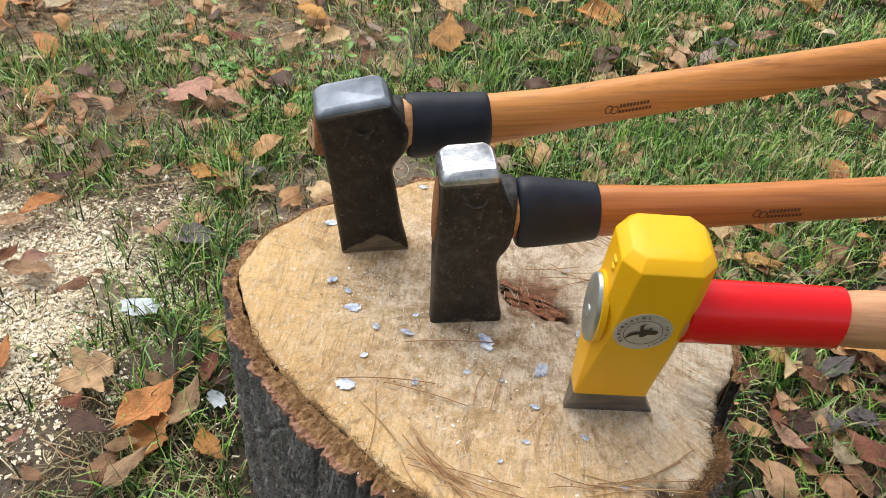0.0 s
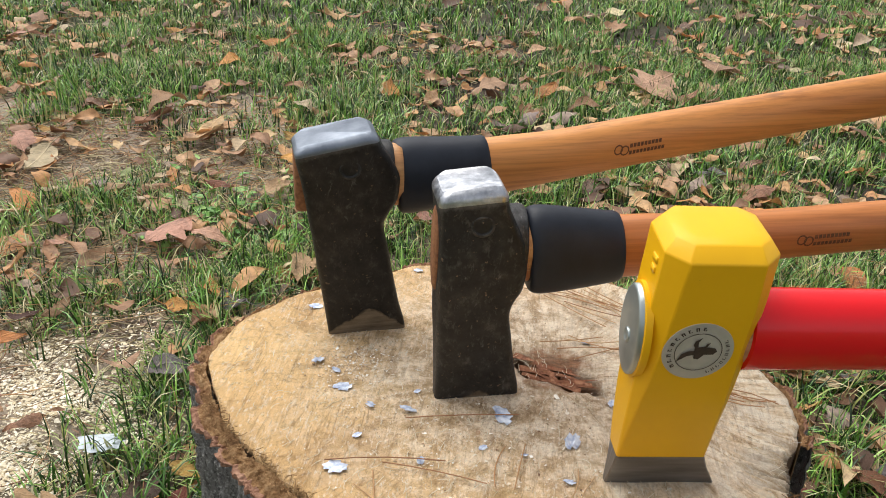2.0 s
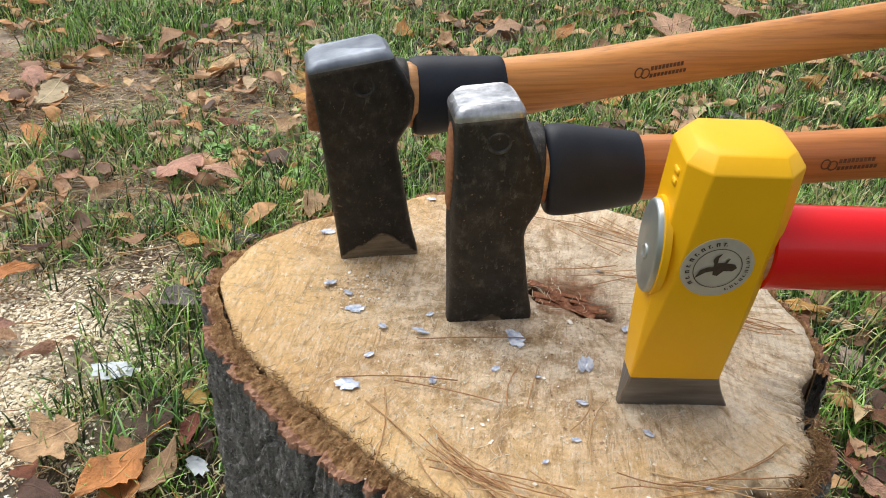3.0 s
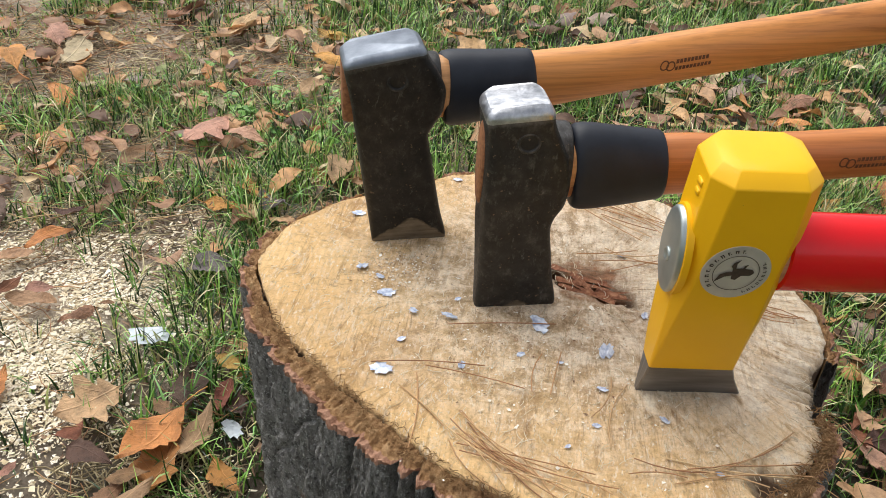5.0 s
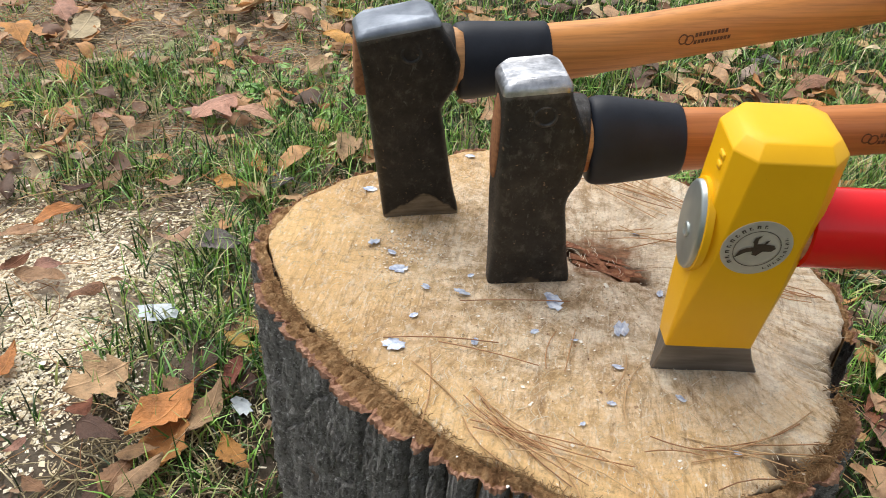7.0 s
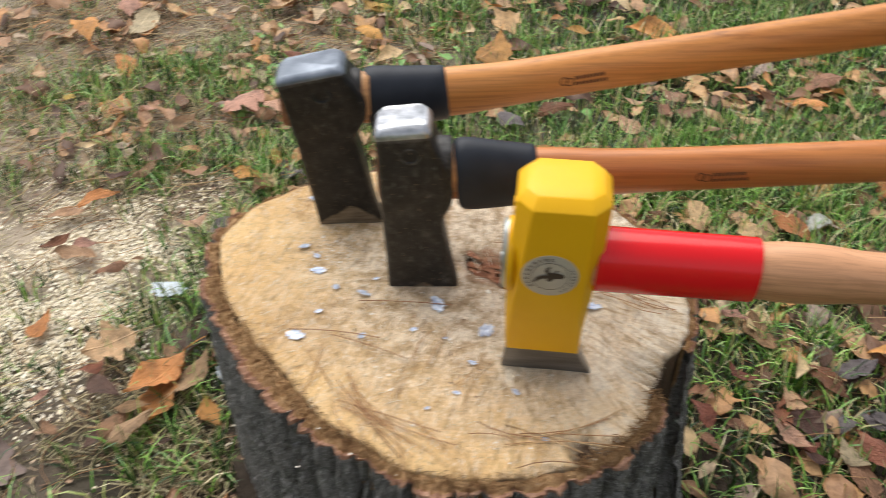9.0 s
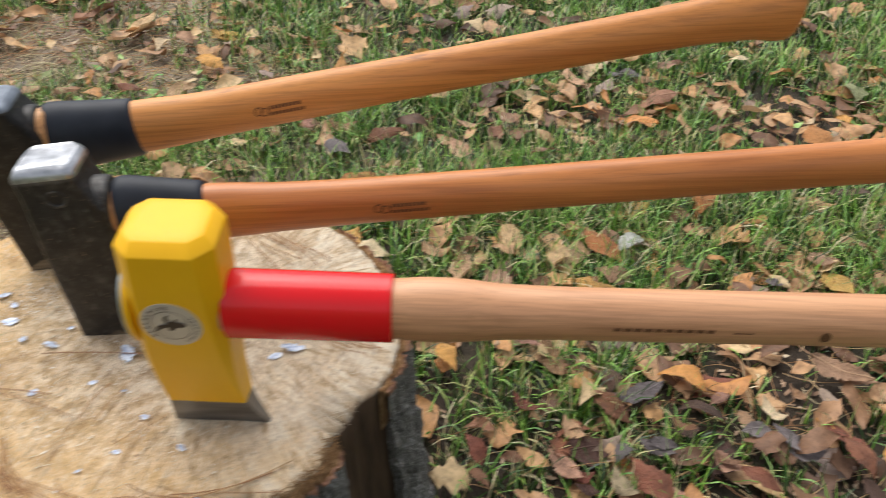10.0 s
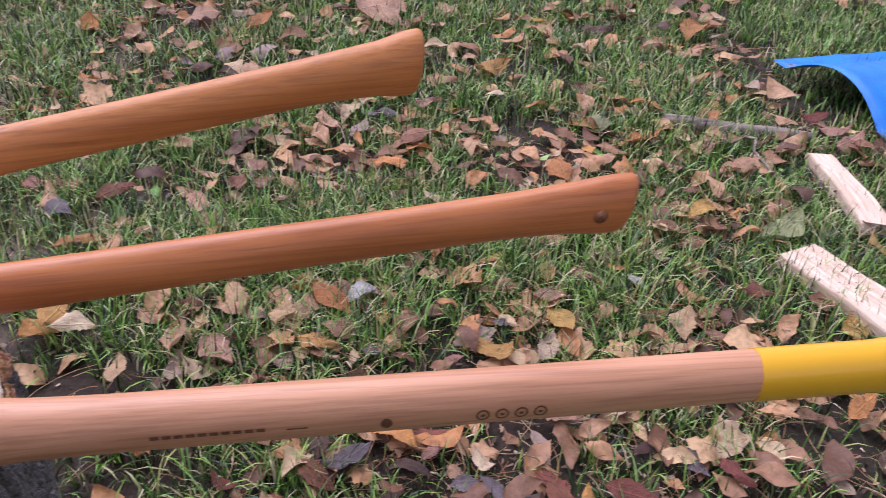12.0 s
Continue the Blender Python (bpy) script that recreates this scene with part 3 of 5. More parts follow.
def stump_bark(parent):
    """Furrowed bark all round but for the rotten gap, with a sawn top rim."""
    N, M = 1250, 84
    first, last = -5.0, 337.0
    rings = []
    for j in range(N + 1):
        deg = first + (last - first) * j / N
        a = radians(deg)
        cx, cy = math.cos(a), math.sin(a)
        depth = bark_depth(deg)
        outer = rim(deg)
        top = H - 0.003 + 0.003 * noise.noise((a * 16, 1, 1)) + 0.002 * noise.noise((a * 60, 4, 1))
        gap = 0.0008 + 0.0075 * max(0.0, noise.noise((a * 9, 5, 5)) + 0.12) * (1.0 if 150 < deg % 360 < 270 else 0.4)
        inner = outer - depth + gap
        out, crack = plate(deg, H)
        flake = 0.0035 * noise.noise((a * 34, 3, 1)) + 0.0022 * noise.noise((a * 95, 3, 4)) + 0.0012 * noise.noise((a * 220, 7, 1))
        edge = outer + 0.9 * out + flake - (0.004 + 0.004 * noise.noise((a * 9, 8, 8))) * crack
        col = [(inner, top - 0.055)]
        # down the inside, over the rim, then down the outside
        for i in range(5):
            col.append((inner + 0.0015 * noise.noise((a * 70, i, 2)), top - 0.055 + 0.054 * (i + 1) / 5))
        for i in range(1, 9):
            s = i / 8
            r = inner + (edge - inner) * s
            lump = 0.0035 * noise.noise((r * 150, a * 38, 4)) + 0.002 * noise.noise((r * 420, a * 100, 4))
            col.append((r, top + lump - 0.002 * s - 0.004 * crack * s - (0.0035 if 0.5 < s < 0.8 else 0.0) * (0.5 + noise.noise((a * 20, 9, 9)))))
        for i in range(M + 1):
            z = (top - 0.006) * (1 - i / M) - 0.03 * i / M
            zz = max(0.0, z)
            near = min(1.0, (top - z) / 0.02)
            out, crack = plate(deg, zz)
            rough = 0.0022 * noise.noise((cx * 24, cy * 24, zz * 22)) + 0.0034 * noise.noise((cx * 62, cy * 62, zz * 42)) + 0.0032 * noise.noise((cx * 135, cy * 135, zz * 110))
            r = outer * flare(zz, deg) + out * (0.9 + 0.1 * near) - (0.010 + 0.010 * near) * crack + rough * (0.5 + 0.5 * near) + flake * (1 - near)
            col.append((r, z))
        rings.append([(CX + r * cx, CY + r * cy, z) for r, z in col])
    verts, faces = loft(rings, closed=False, caps=False)
    ob = mesh_ob("bark", verts, faces, BARK, parent, False, label="dark grey furrowed bark with a sawn brown rim")
    ob.data.materials.append(INNER)
    ob.data.materials.append(CORK)
    n = len(rings[0])
    for p in ob.data.polygons:
        k = p.index % (n - 1)
        if k < 14:
            p.material_index = 1 if k < 11 else 2
    return ob


def splinter(parent, x, y, length, turn, rise, width=0.004):
    c, s = math.cos(radians(turn)), math.sin(radians(turn))
    pts = []
    for t, w in ((0, 1), (0.4, 0.85), (0.75, 0.5), (1, 0.08)):
        cx, cy, cz = x + c * length * t, y + s * length * t, H - 0.004 + rise * t
        w *= width
        pts.append([(cx - s * w, cy + c * w, cz), (cx, cy, cz + w * 0.8), (cx + s * w, cy - c * w, cz), (cx, cy, cz - w * 0.6)])
    v, f = loft(pts)
    return mesh_ob("splinter", v, f, REDWOOD, parent, False, "torn reddish brown splinter")


stump = thing("tree_stump", (0, 0, 0), "sawn tree stump with dark furrowed bark on the grass", "tree stump")
stump_wood(stump)
stump_bark(stump)
for args in ((0.012, 0.078, 0.05, -18, 0.006), (0.030, 0.085, 0.035, -60, 0.004), (0.065, 0.052, 0.04, 165, 0.007), (0.020, 0.062, 0.06, -8, 0.004, 0.003),
             (0.05, 0.07, 0.03, -35, 0.006), (0.015, 0.070, 0.05, -30, 0.007, 0.0025), (0.025, 0.088, 0.045, -25, 0.003, 0.003), (0.075, 0.062, 0.04, 190, 0.006, 0.003),
             (0.035, 0.060, 0.045, 5, 0.005, 0.0025), (0.058, 0.080, 0.03, 200, 0.008, 0.003), (0.008, 0.096, 0.026, -50, 0.010, 0.0045)):
    splinter(stump, *args)


# ---- mauls ----
def handle_surface(spine, tall, wide, v_at):
    """A function of (u, angle) on an oval handle; angle 0 faces -v, 90 is up."""
    def at(u, deg, lift=0.0):
        a = radians(deg)
        return (u, curve_at(v_at, u) - (curve_at(wide, u) + lift) * math.cos(a), curve_at(spine, u) + (curve_at(tall, u) + lift) * math.sin(a))
    return at


def tube(name, at, us, mat, parent, sides=32, lift=0.0, label=""):
    v, f = loft([[at(u, 360 * j / sides, lift) for j in range(sides)] for u in us])
    ob = mesh_ob(name, v, f, mat, parent, True, label)
    return sharp_edges(ob, 50)


def steps(a, b, n):
    return [a + (b - a) * i / n for i in range(n + 1)]


def mark(name, at, u0, u1, d0, d1, parent, mat, lift=0.0003, label=""):
    """A thin printed patch that follows the handle."""
    top = [[at(u, d, lift) for d in steps(d0, d1, 3)] for u in steps(u0, u1, 4)]
    v, f = loft(top, closed=False, caps=False)
    return mesh_ob(name, v, f, mat, parent, True, label)


def ring_mark(at, u, d, ru, parent, mat, per_degree):
    v, f = [], []
    for i in range(24):
        a = 2 * math.pi * i / 24
        for k in (1.0, 0.72):
            v.append(at(u + ru * k * math.cos(a), d + ru * k * math.sin(a) / per_degree, 0.0003))
        j = (i + 1) % 24
        f.append((2 * i, 2 * j, 2 * j + 1, 2 * i + 1))
    return mesh_ob("stamp", v, f, mat, parent)


def black_maul(at_base, yaw, levels, centre, cap_from, forged_mat, cap_mat, handle, tongue, label, lean, hole=False):
    """A black forged splitting maul: levels are (z, u0, u1, half thickness); centre gives v by z."""
    body = thing("splitting_maul", at_base, label, "splitting maul", "mauls stuck in the stump", yaw)
    zs = steps(-0.012, cap_from, 44)
    lo, hi, half = [(l[0], l[1]) for l in levels], [(l[0], l[2]) for l in levels], [(l[0], l[3]) for l in levels]

    def section(z, inset=0.0):
        h = curve_at(half, z) - inset
        c = curve_at(centre, z)
        u0, u1 = curve_at(lo, z) + inset, curve_at(hi, z) - inset
        return [(u, v, z) for u, v in box_section(u0, u1, c - h, c + h, min(0.007, h * 0.45, (u1 - u0) * 0.2), 4)]

    mid_top = (levels[-1][1] + levels[-1][2]) / 2
    half_top = (levels[-1][2] - levels[-1][1]) / 2

    def crown(ring, arch):
        """Leans and arches the upper end of the head."""
        made = []
        for u, v, z in ring:
            k = min(1.0, max(0.0, (z - cap_from + 0.035) / 0.035))
            k = k * k * (3 - 2 * k)
            made.append((u, v, z + k * (lean * (u - mid_top) - arch * ((u - mid_top) / half_top) ** 2)))
        return made

    head = sharp_edges(mesh_ob("head", *loft([crown(section(z), 0.003) for z in zs]), forged_mat, body, label="black forged steel head"), 55)
    top = levels[-1][0]
    rings = []
    for s in (0.0, 0.3, 0.6, 0.8, 0.93, 1.0):
        z = cap_from + (top - cap_from) * s
        rings.append(crown(section(min(z, top), 0.005 * s ** 3), 0.003 + 0.005 * s))
    sharp_edges(mesh_ob("poll_face", *loft(rings), cap_mat, head, label="bare hammered steel striking face"), 40)
    # eye lug, a rounded swell round the handle
    ez, eu, lug = tongue["z"], tongue["lug"], []
    cu0 = handle["collar"][0]
    for u, grow in ((eu - 0.03, 1.0), (cu0 - 0.008, 1.0), (cu0 - 0.005, 0.97), (cu0 - 0.0035, 0.90)):
        lug.append([(u, curve_at(centre, ez) + 0.0225 * grow * math.cos(2 * math.pi * i / 36), ez + tongue["tall"] * grow * math.sin(2 * math.pi * i / 36)) for i in range(36)])
    sharp_edges(mesh_ob("eye_lug", *loft(lug), forged_mat, head), 50)
    sh = [[(u, curve_at(centre, ez) + 0.0200 * g * math.cos(2 * math.pi * i / 36), ez + (tongue["tall"] - tongue["thin"]) * g * math.sin(2 * math.pi * i / 36)) for i in range(36)] for u, g in ((cu0 - 0.02, 1), (cu0 - 0.001, 0.98), (cu0 + 0.004, 0.95))]
    mesh_ob("shoulder", *loft(sh), SHOULDER, body, label="pale wood of the handle between head and collar")
    # stamped maker's ring on the cheek
    zc = cap_from - 0.019
    mid_u = (curve_at(lo, zc) + curve_at(hi, zc)) / 2 + 0.002
    vc = curve_at(centre, zc) - curve_at(half, zc)
    rv, rf = [], []
    for i in range(28):
        a, j = 2 * math.pi * i / 28, (i + 1) % 28
        for r, out in ((0.0095, -0.0002), (0.0085, 0.0008), (0.0070, 0.0008), (0.0062, -0.0002)):
            rv.append((mid_u + r * math.cos(a), vc - out, zc + r * 0.95 * math.sin(a)))
        for k in range(3):
            rf.append((4 * i + k, 4 * j + k, 4 * j + k + 1, 4 * i + k + 1))
    mesh_ob("stamped_ring", rv, rf, forged_mat, head, label="ring stamped into black steel")
    # handle, its collar and the end that comes out of the eye
    at = handle_surface(handle["spine"], handle["tall"], handle["wide"], handle["v"])
    end = handle["end"]
    us = steps(eu - 0.01, end - 0.05, 46) + steps(end - 0.045, end - 0.010, 10) + [end - 0.005, end - 0.0018, end]
    rings = [[at(u, 11.25 * j) for j in range(32)] for u in us]
    for k, shrink in ((-1, 0.80), (-2, 0.93), (-3, 0.985)):
        c = [sum(p[i] for p in rings[k]) / 32 for i in range(3)]
        rings[k] = [(p[0], c[1] + (p[1] - c[1]) * shrink, c[2] + (p[2] - c[2]) * shrink) for p in rings[k]]
    slope = handle["rake"]
    rings = [[(p[0] + slope * (p[2] - curve_at(handle["spine"], p[0])) * max(0.0, (p[0] - end + 0.08) / 0.08), p[1], p[2]) for p in r] for r in rings]
    grip = sharp_edges(mesh_ob("handle", *loft(rings), handle["wood"], body, label="oiled orange brown hickory handle"), 60)
    if hole:
        hu = end - 0.031
        p = at(hu, -4, 0.0003)
        rr = [[(hu + r * math.cos(2 * math.pi * i / 20), p[1] + d, p[2] + r * math.sin(2 * math.pi * i / 20)) for i in range(20)] for r, d in ((0.0068, 0.0), (0.0050, 0.003), (0.0045, 0.0035))]
        mesh_ob("thong_hole", *loft(rr), ENDGRAIN, grip, label="bored hole near the handle's end")
    cu0, cu1 = handle["collar"]
    cat = handle_surface(handle["spine"], handle["collar_tall"], handle["collar_wide"], handle["v"])
    cus = [cu0, cu0 + 0.0015] + steps(cu0 + 0.004, cu1 - 0.004, 16) + [cu1 - 0.0015, cu1]
    cr = []
    for k, u in enumerate(cus):
        lift = -0.0035 if k in (0, len(cus) - 1) else (-0.001 if k in (1, len(cus) - 2) else 0.0)
        cr.append([(u + 0.006 * math.sin(radians(10 * j)) * -0.5, *cat(u, 10 * j, lift)[1:]) for j in range(36)])
    sharp_edges(mesh_ob("collar", *loft(cr), RUBBER, body, label="black rubber overstrike collar"), 50)
    tl = []
    tu = curve_at(lo, ez)
    for du, grow in ((0.012, 1.0), (0.0, 1.0), (-tongue["out"], 0.96), (-tongue["out"] - 0.001, 0.88)):
        tl.append([(tu + du, curve_at(centre, ez) + 0.0135 * grow * math.cos(2 * math.pi * i / 28), ez + (tongue["tall"] + 0.003) * grow * math.sin(2 * math.pi * i / 28)) for i in range(28)])
    sharp_edges(mesh_ob("eye_wood", *loft(tl), ENDGRAIN, body, label="reddish handle end showing in the eye"), 50)
    # brand mark: a small emblem and two lines of lettering as bars
    mu = handle["mark"]
    for k in (0, 1):
        ring_mark(at, mu + 0.005 + 0.006 * k, 2 - 4 * k, 0.0042, grip, INK, 0.00036)
    for row, (d, w) in enumerate(((7, 0.030), (-9, 0.034))):
        u = mu + 0.0155
        while u < mu + 0.0155 + w:
            l = 0.0026
            mark("lettering", at, u, u + l, d - 4.5, d + 4.5, grip, INK)
            u += l + 0.0008
    return body


black_maul((-0.056, 0.016, H), 15.0,
           [(-.012, .000, .0695, .004), (0, -.0005, .0700, .0075), (.03, -.001, .0640, .0135), (.06, -.002, .0585, .018), (.086, -.003, .0545, .0205), (.095, -.003, .0565, .0212), (.108, -.004, .0625, .0225),
            (.125, -.004, .0640, .0235), (.145, -.004, .0615, .0238), (.165, -.0045, .0525, .0235), (.186, -.0065, .0445, .0240), (.1975, -.0085, .0450, .0240)],
           [(-.012, .007), (0, .0075), (.1, .0080), (.212, .0035)], 0.185, FORGED_B, BRIGHT,
           dict(spine=[(0.02, .133), (.10, .1325), (.16, .134), (.32, .1425), (.60, .160), (.80, .1712), (.852, .1725)],
                tall=[(0.02, .026), (.15, .0265), (.20, .0235), (.30, .0216), (.60, .0208), (.74, .0217), (.80, .0250), (.835, .0288), (.855, .0290)],
                wide=[(0.02, .016), (.15, .0175), (.25, .0155), (.60, .0145), (.80, .0155), (.852, .0165)],
                v=[(0.02, .0075), (.3, .0075), (.852, .0045)], end=.855, rake=0.22, collar=(0.0665, .142), collar_tall=[(.0665, .0350), (.076, .0374), (.105, .0345), (.142, .0292)],
                collar_wide=[(.0665, .0225), (.142, .0200)], mark=.282, wood=HICKORY_RED),
           dict(z=.138, lug=.056, tall=.0335, out=.0012, thin=.009), "black splitting maul with a bright worn poll stuck in the stump", 0.10, hole=True)

black_maul((-0.164, 0.095, H), 19.0,
           [(-.012, .001, .0715, .004), (0, -.0005, .0710, .0070), (.03, -.004, .0640, .0125), (.06, -.008, .0580, .0175), (.09, -.0115, .0525, .021), (.116, -.0150, .0480, .0235), (.126, -.0165, .0520, .0245),
            (.142, -.0185, .0595, .0255), (.158, -.0210, .0605, .0258), (.175, -.0235, .0530, .0256), (.19, -.0255, .0425, .0255), (.2015, -.0280, .0412, .0250)],
           [(-.012, .006), (0, .0070), (.1, .0085), (.212, -.0045)], 0.191, FORGED_A, DULL,
           dict(spine=[(0.0, .149), (.06, .1505), (.147, .1565), (.288, .1762), (.455, .201), (.605, .2235), (.70, .2375), (.785, .247)],
                tall=[(0.0, .026), (.15, .0265), (.20, .0242), (.30, .0230), (.50, .0214), (.66, .0225), (.74, .0265), (.772, .0322), (.785, .0328)],
                wide=[(0.0, .016), (.15, .0175), (.25, .0158), (.60, .0150), (.74, .0170), (.785, .0185)],
                v=[(0.0, .0085), (.25, .0090), (.785, .0075)], end=.785, rake=0.10, collar=(0.060, .143), collar_tall=[(.060, .0325), (.070, .0345), (.105, .0318), (.143, .0285)],
                collar_wide=[(.060, .0225), (.143, .0200)], mark=.253, wood=HICKORY),
           dict(z=.157, lug=.050, tall=.029, out=.004, thin=.003), "black splitting maul with a pale sharpened edge stuck in the stump", 0.19)


def yellow_maul():
    body = thing("splitting_maul", (0.077, -0.058, H), "yellow splitting maul with a red sleeve stuck in the stump", "splitting maul", "mauls stuck in the stump", 8.7)
    lo = [(.030, .0030), (.06, .0015), (.10, .0005), (.14, .0010), (.17, .0020), (.201, .0035)]
    hi = [(.030, .0670), (.06, .0665), (.10, .0685), (.14, .0715), (.17, .0735), (.201, .0740)]
    half = [(.030, .0105), (.06, .0160), (.10, .0222), (.14, .0262), (.17, .0282), (.201, .0290)]
    mid = [(.030, .0010), (.10, -.006), (.201, -.0105)]
    cut = [(.030, .0012), (.06, .0030), (.10, .0065), (.14, .0100), (.201, .0125)]

    def section(z, inset=0.0, zz=None):
        h, c = curve_at(half, z) - inset, curve_at(mid, z)
        return [(u, v, z if zz is None else zz) for u, v in box_section(curve_at(lo, z) + inset, curve_at(hi, z) - inset, c - h, c + h, curve_at(cut, z) - 0.55 * inset, 1)]

    rings = [section(z) for z in steps(.030, .201, 26)]
    top = [section(.201, 0.0, .2045), section(.201, 0.0062, .2125), section(.201, 0.0080, .2135), section(.201, 0.017, .2145)]
    rings = rings[:-2] + [[(u, v, z + 0.12 * (v - curve_at(mid, .201))) for u, v, z in r] for r in top]
    head = sharp_edges(mesh_ob("head", *loft(rings), YELLOW, body, label="yellow painted steel head with chamfered edges"), 24)
    bev = head.modifiers.new("soft edges", "BEVEL")
    bev.width, bev.segments, bev.limit_method, bev.angle_limit = 0.0012, 2, "ANGLE", radians(24)
    bit = [[(u, v, -.012) for u, v in box_section(-.001, .083, -.0015, .0025, .0008, 1)],
           [(u, v, 0.0) for u, v in box_section(.0000, .0810, -.0025, .0035, .001, 1)],
           [(u, v, .018) for u, v in box_section(.0020, .0715, -.0065, .0080, .001, 1)],
           [(u, v, .0302) for u, v in box_section(.0031, .0669, -.0094, .0114, .0012, 1)]]
    sharp_edges(mesh_ob("steel_bit", *loft(bit), BIT, body, label="bare ground steel cutting bit"), 24)
    # oval cap screwed over the eye
    cap = []
    for u, grow in ((.003, 1.0), (-.0030, 1.0), (-.0042, .965), (-.0046, .92)):
        cap.append([(u, -.0105 + .0205 * grow * math.cos(2 * math.pi * i / 48), .138 + .0325 * grow * math.sin(2 * math.pi * i / 48)) for i in range(48)])
    plate = sharp_edges(mesh_ob("eye_cap", *loft(cap), ZINC, body, label="oval zinc plated cap"), 45)
    screw = [[(u, -.0105 + r * math.cos(2 * math.pi * i / 24), .134 + r * math.sin(2 * math.pi * i / 24)) for i in range(24)] for u, r in ((-.0040, .0052), (-.0056, .0050), (-.0060, .0040), (-.0052, .0026), (-.0050, .0016))]
    sharp_edges(mesh_ob("screw", *loft(screw), ZINC, plate), 40)
    seat = [[(u, -.0105 + .0222 * g * math.cos(2 * math.pi * i / 48), .138 + .0345 * g * math.sin(2 * math.pi * i / 48)) for i in range(48)] for u, g in ((.004, 1.0), (-.0006, 1.0), (-.0010, .97))]
    sharp_edges(mesh_ob("eye_rim", *loft(seat), YELLOW, head), 45)
    # raised casting figures above the cap, as bars
    for z, w in ((.186, .007), (.193, .009)):
        u = curve_at(lo, z)
        v, f = loft([[(u + d, -.016 + a, z + b) for a, b in box_section(-w / 2, w / 2, -.0022, .0022, .0008, 2)] for d in (.001, -.0009)])
        mesh_ob("raised_figure", v, f, YELLOW, head)

    def cheek(z):
        return curve_at(mid, z) - curve_at(half, z)

    su, sz, sr = .0335, .137, .0225

    def disc(name, pts, mat, parent, lift, label=""):
        v = [(su + x, cheek(sz + z) - lift, sz + z) for x, z in pts]
        return mesh_ob(name, v, [tuple(range(len(v)))], mat, parent, False, label)

    def arc(name, r0, r1, a0, a1, parent):
        n = max(3, int(abs(a1 - a0) / 8))
        v, f = [], []
        for i in range(n + 1):
            a = radians(a0 + (a1 - a0) * i / n)
            for r in (r0, r1):
                v.append((su + r * math.cos(a), cheek(sz + r * math.sin(a)) - 0.0010, sz + r * math.sin(a)))
            if i:
                f.append((2 * i - 2, 2 * i - 1, 2 * i + 1, 2 * i))
        return mesh_ob(name, v, f, PRINT, parent, False)

    rings = [[(su + r * math.cos(2 * math.pi * i / 56), cheek(sz + r * math.sin(2 * math.pi * i / 56)) - l, sz + r * math.sin(2 * math.pi * i / 56)) for i in range(56)]
             for r, l in ((sr, -0.0004), (sr - .0002, 0.0005), (sr * .5, 0.0006), (.001, 0.0006))]
    badge = mesh_ob("sticker", *loft(rings), STICKER, head, False, "round silver sticker with dark print")
    arc("printed_ring", .0150, .0145, 0, 360, badge)
    for i in range(10):
        a = 222 - i * 14.5
        arc("lettering", .0170, .0196, a, a - 2.4, badge)
        arc("lettering", .0170, .0178 if i % 2 else .0196, a - 4.6, a - 7.0, badge)
        arc("lettering", .0188, .0196, a - 2.4, a - 4.6, badge)
    for i in range(9):
        a = -62 + i * 11.0
        arc("lettering", .0172, .0194, a, a + 2.0, badge)
        arc("lettering", .0172 if i % 2 else .0186, .0194, a + 4.0, a + 5.8, badge)
    # dark horned emblem as plain wedges
    for k, pts in enumerate((((-.0030, .0040), (.0030, .0046), (.0100, .0036), (.0118, .0010), (.0096, -.0016), (.0040, -.0018), (.0010, -.0056), (-.0020, -.0050)),
                             ((-.0030, .0038), (-.0008, .0044), (-.0012, .0080), (.0006, .0118), (-.0034, .0090), (-.0042, .0060)),
                             ((-.0026, .0016), (-.0018, -.0016), (-.0068, -.0030), (-.0128, -.0078), (-.0104, -.0012), (-.0066, .0010)),
                             ((.0030, .0042), (.0044, .0040), (.0062, .0082), (.0040, .0070)))):
        disc("emblem", pts, PRINT, badge, 0.0011 + 0.0001 * k)
    # sleeve, handle and grip
    spine = [(.05, .139), (.20, .1395), (.50, .136), (.95, .134)]
    v_at = [(.05, -.0100), (.20, -.0095), (.50, .0000), (.95, .012)]
    tall = [(.05, .0255), (.195, .0245), (.215, .0264), (.235, .0262), (.275, .0222), (.34, .0212), (.76, .0212), (.86, .0215), (.92, .0270), (.95, .0270)]
    wide = [(.05, .0195), (.195, .0190), (.215, .0200), (.235, .0198), (.275, .0178), (.34, .0170), (.86, .0170), (.92, .0190), (.95, .0190)]
    at = handle_surface(spine, tall, wide, v_at)
    wood = tube("handle", at, steps(.06, .93, 70), ASH, body, label="pale ash wood handle")
    cat = handle_surface(spine, [(.05, .0290), (.20, .0280)], [(.05, .0222), (.20, .0215)], v_at)
    us = [.0690, .0698] + steps(.0715, .189, 14) + [.1912, .192]
    rings = [[cat(u, 10 * j, -0.0020 if k in (0, len(us) - 1) else 0.0) for j in range(36)] for k, u in enumerate(us)]
    sharp_edges(mesh_ob("sleeve", *loft(rings), RED, body, label="glossy red protective sleeve"), 50)
    gat = handle_surface(spine, [(x, y + .0006) for x, y in tall], [(x, y + .0006) for x, y in wide], v_at)
    tube("grip", gat, steps(.772, .945, 24), YELLOW_GRIP, body, label="bright yellow lacquered grip")
    u = .350
    for k in range(10):
        mark("lettering", at, u, u + .0058, -1.5, 6.5, wood, INK)
        u += .0074
    mark("lettering", at, .436, .450, -2, 1, wood, INK)
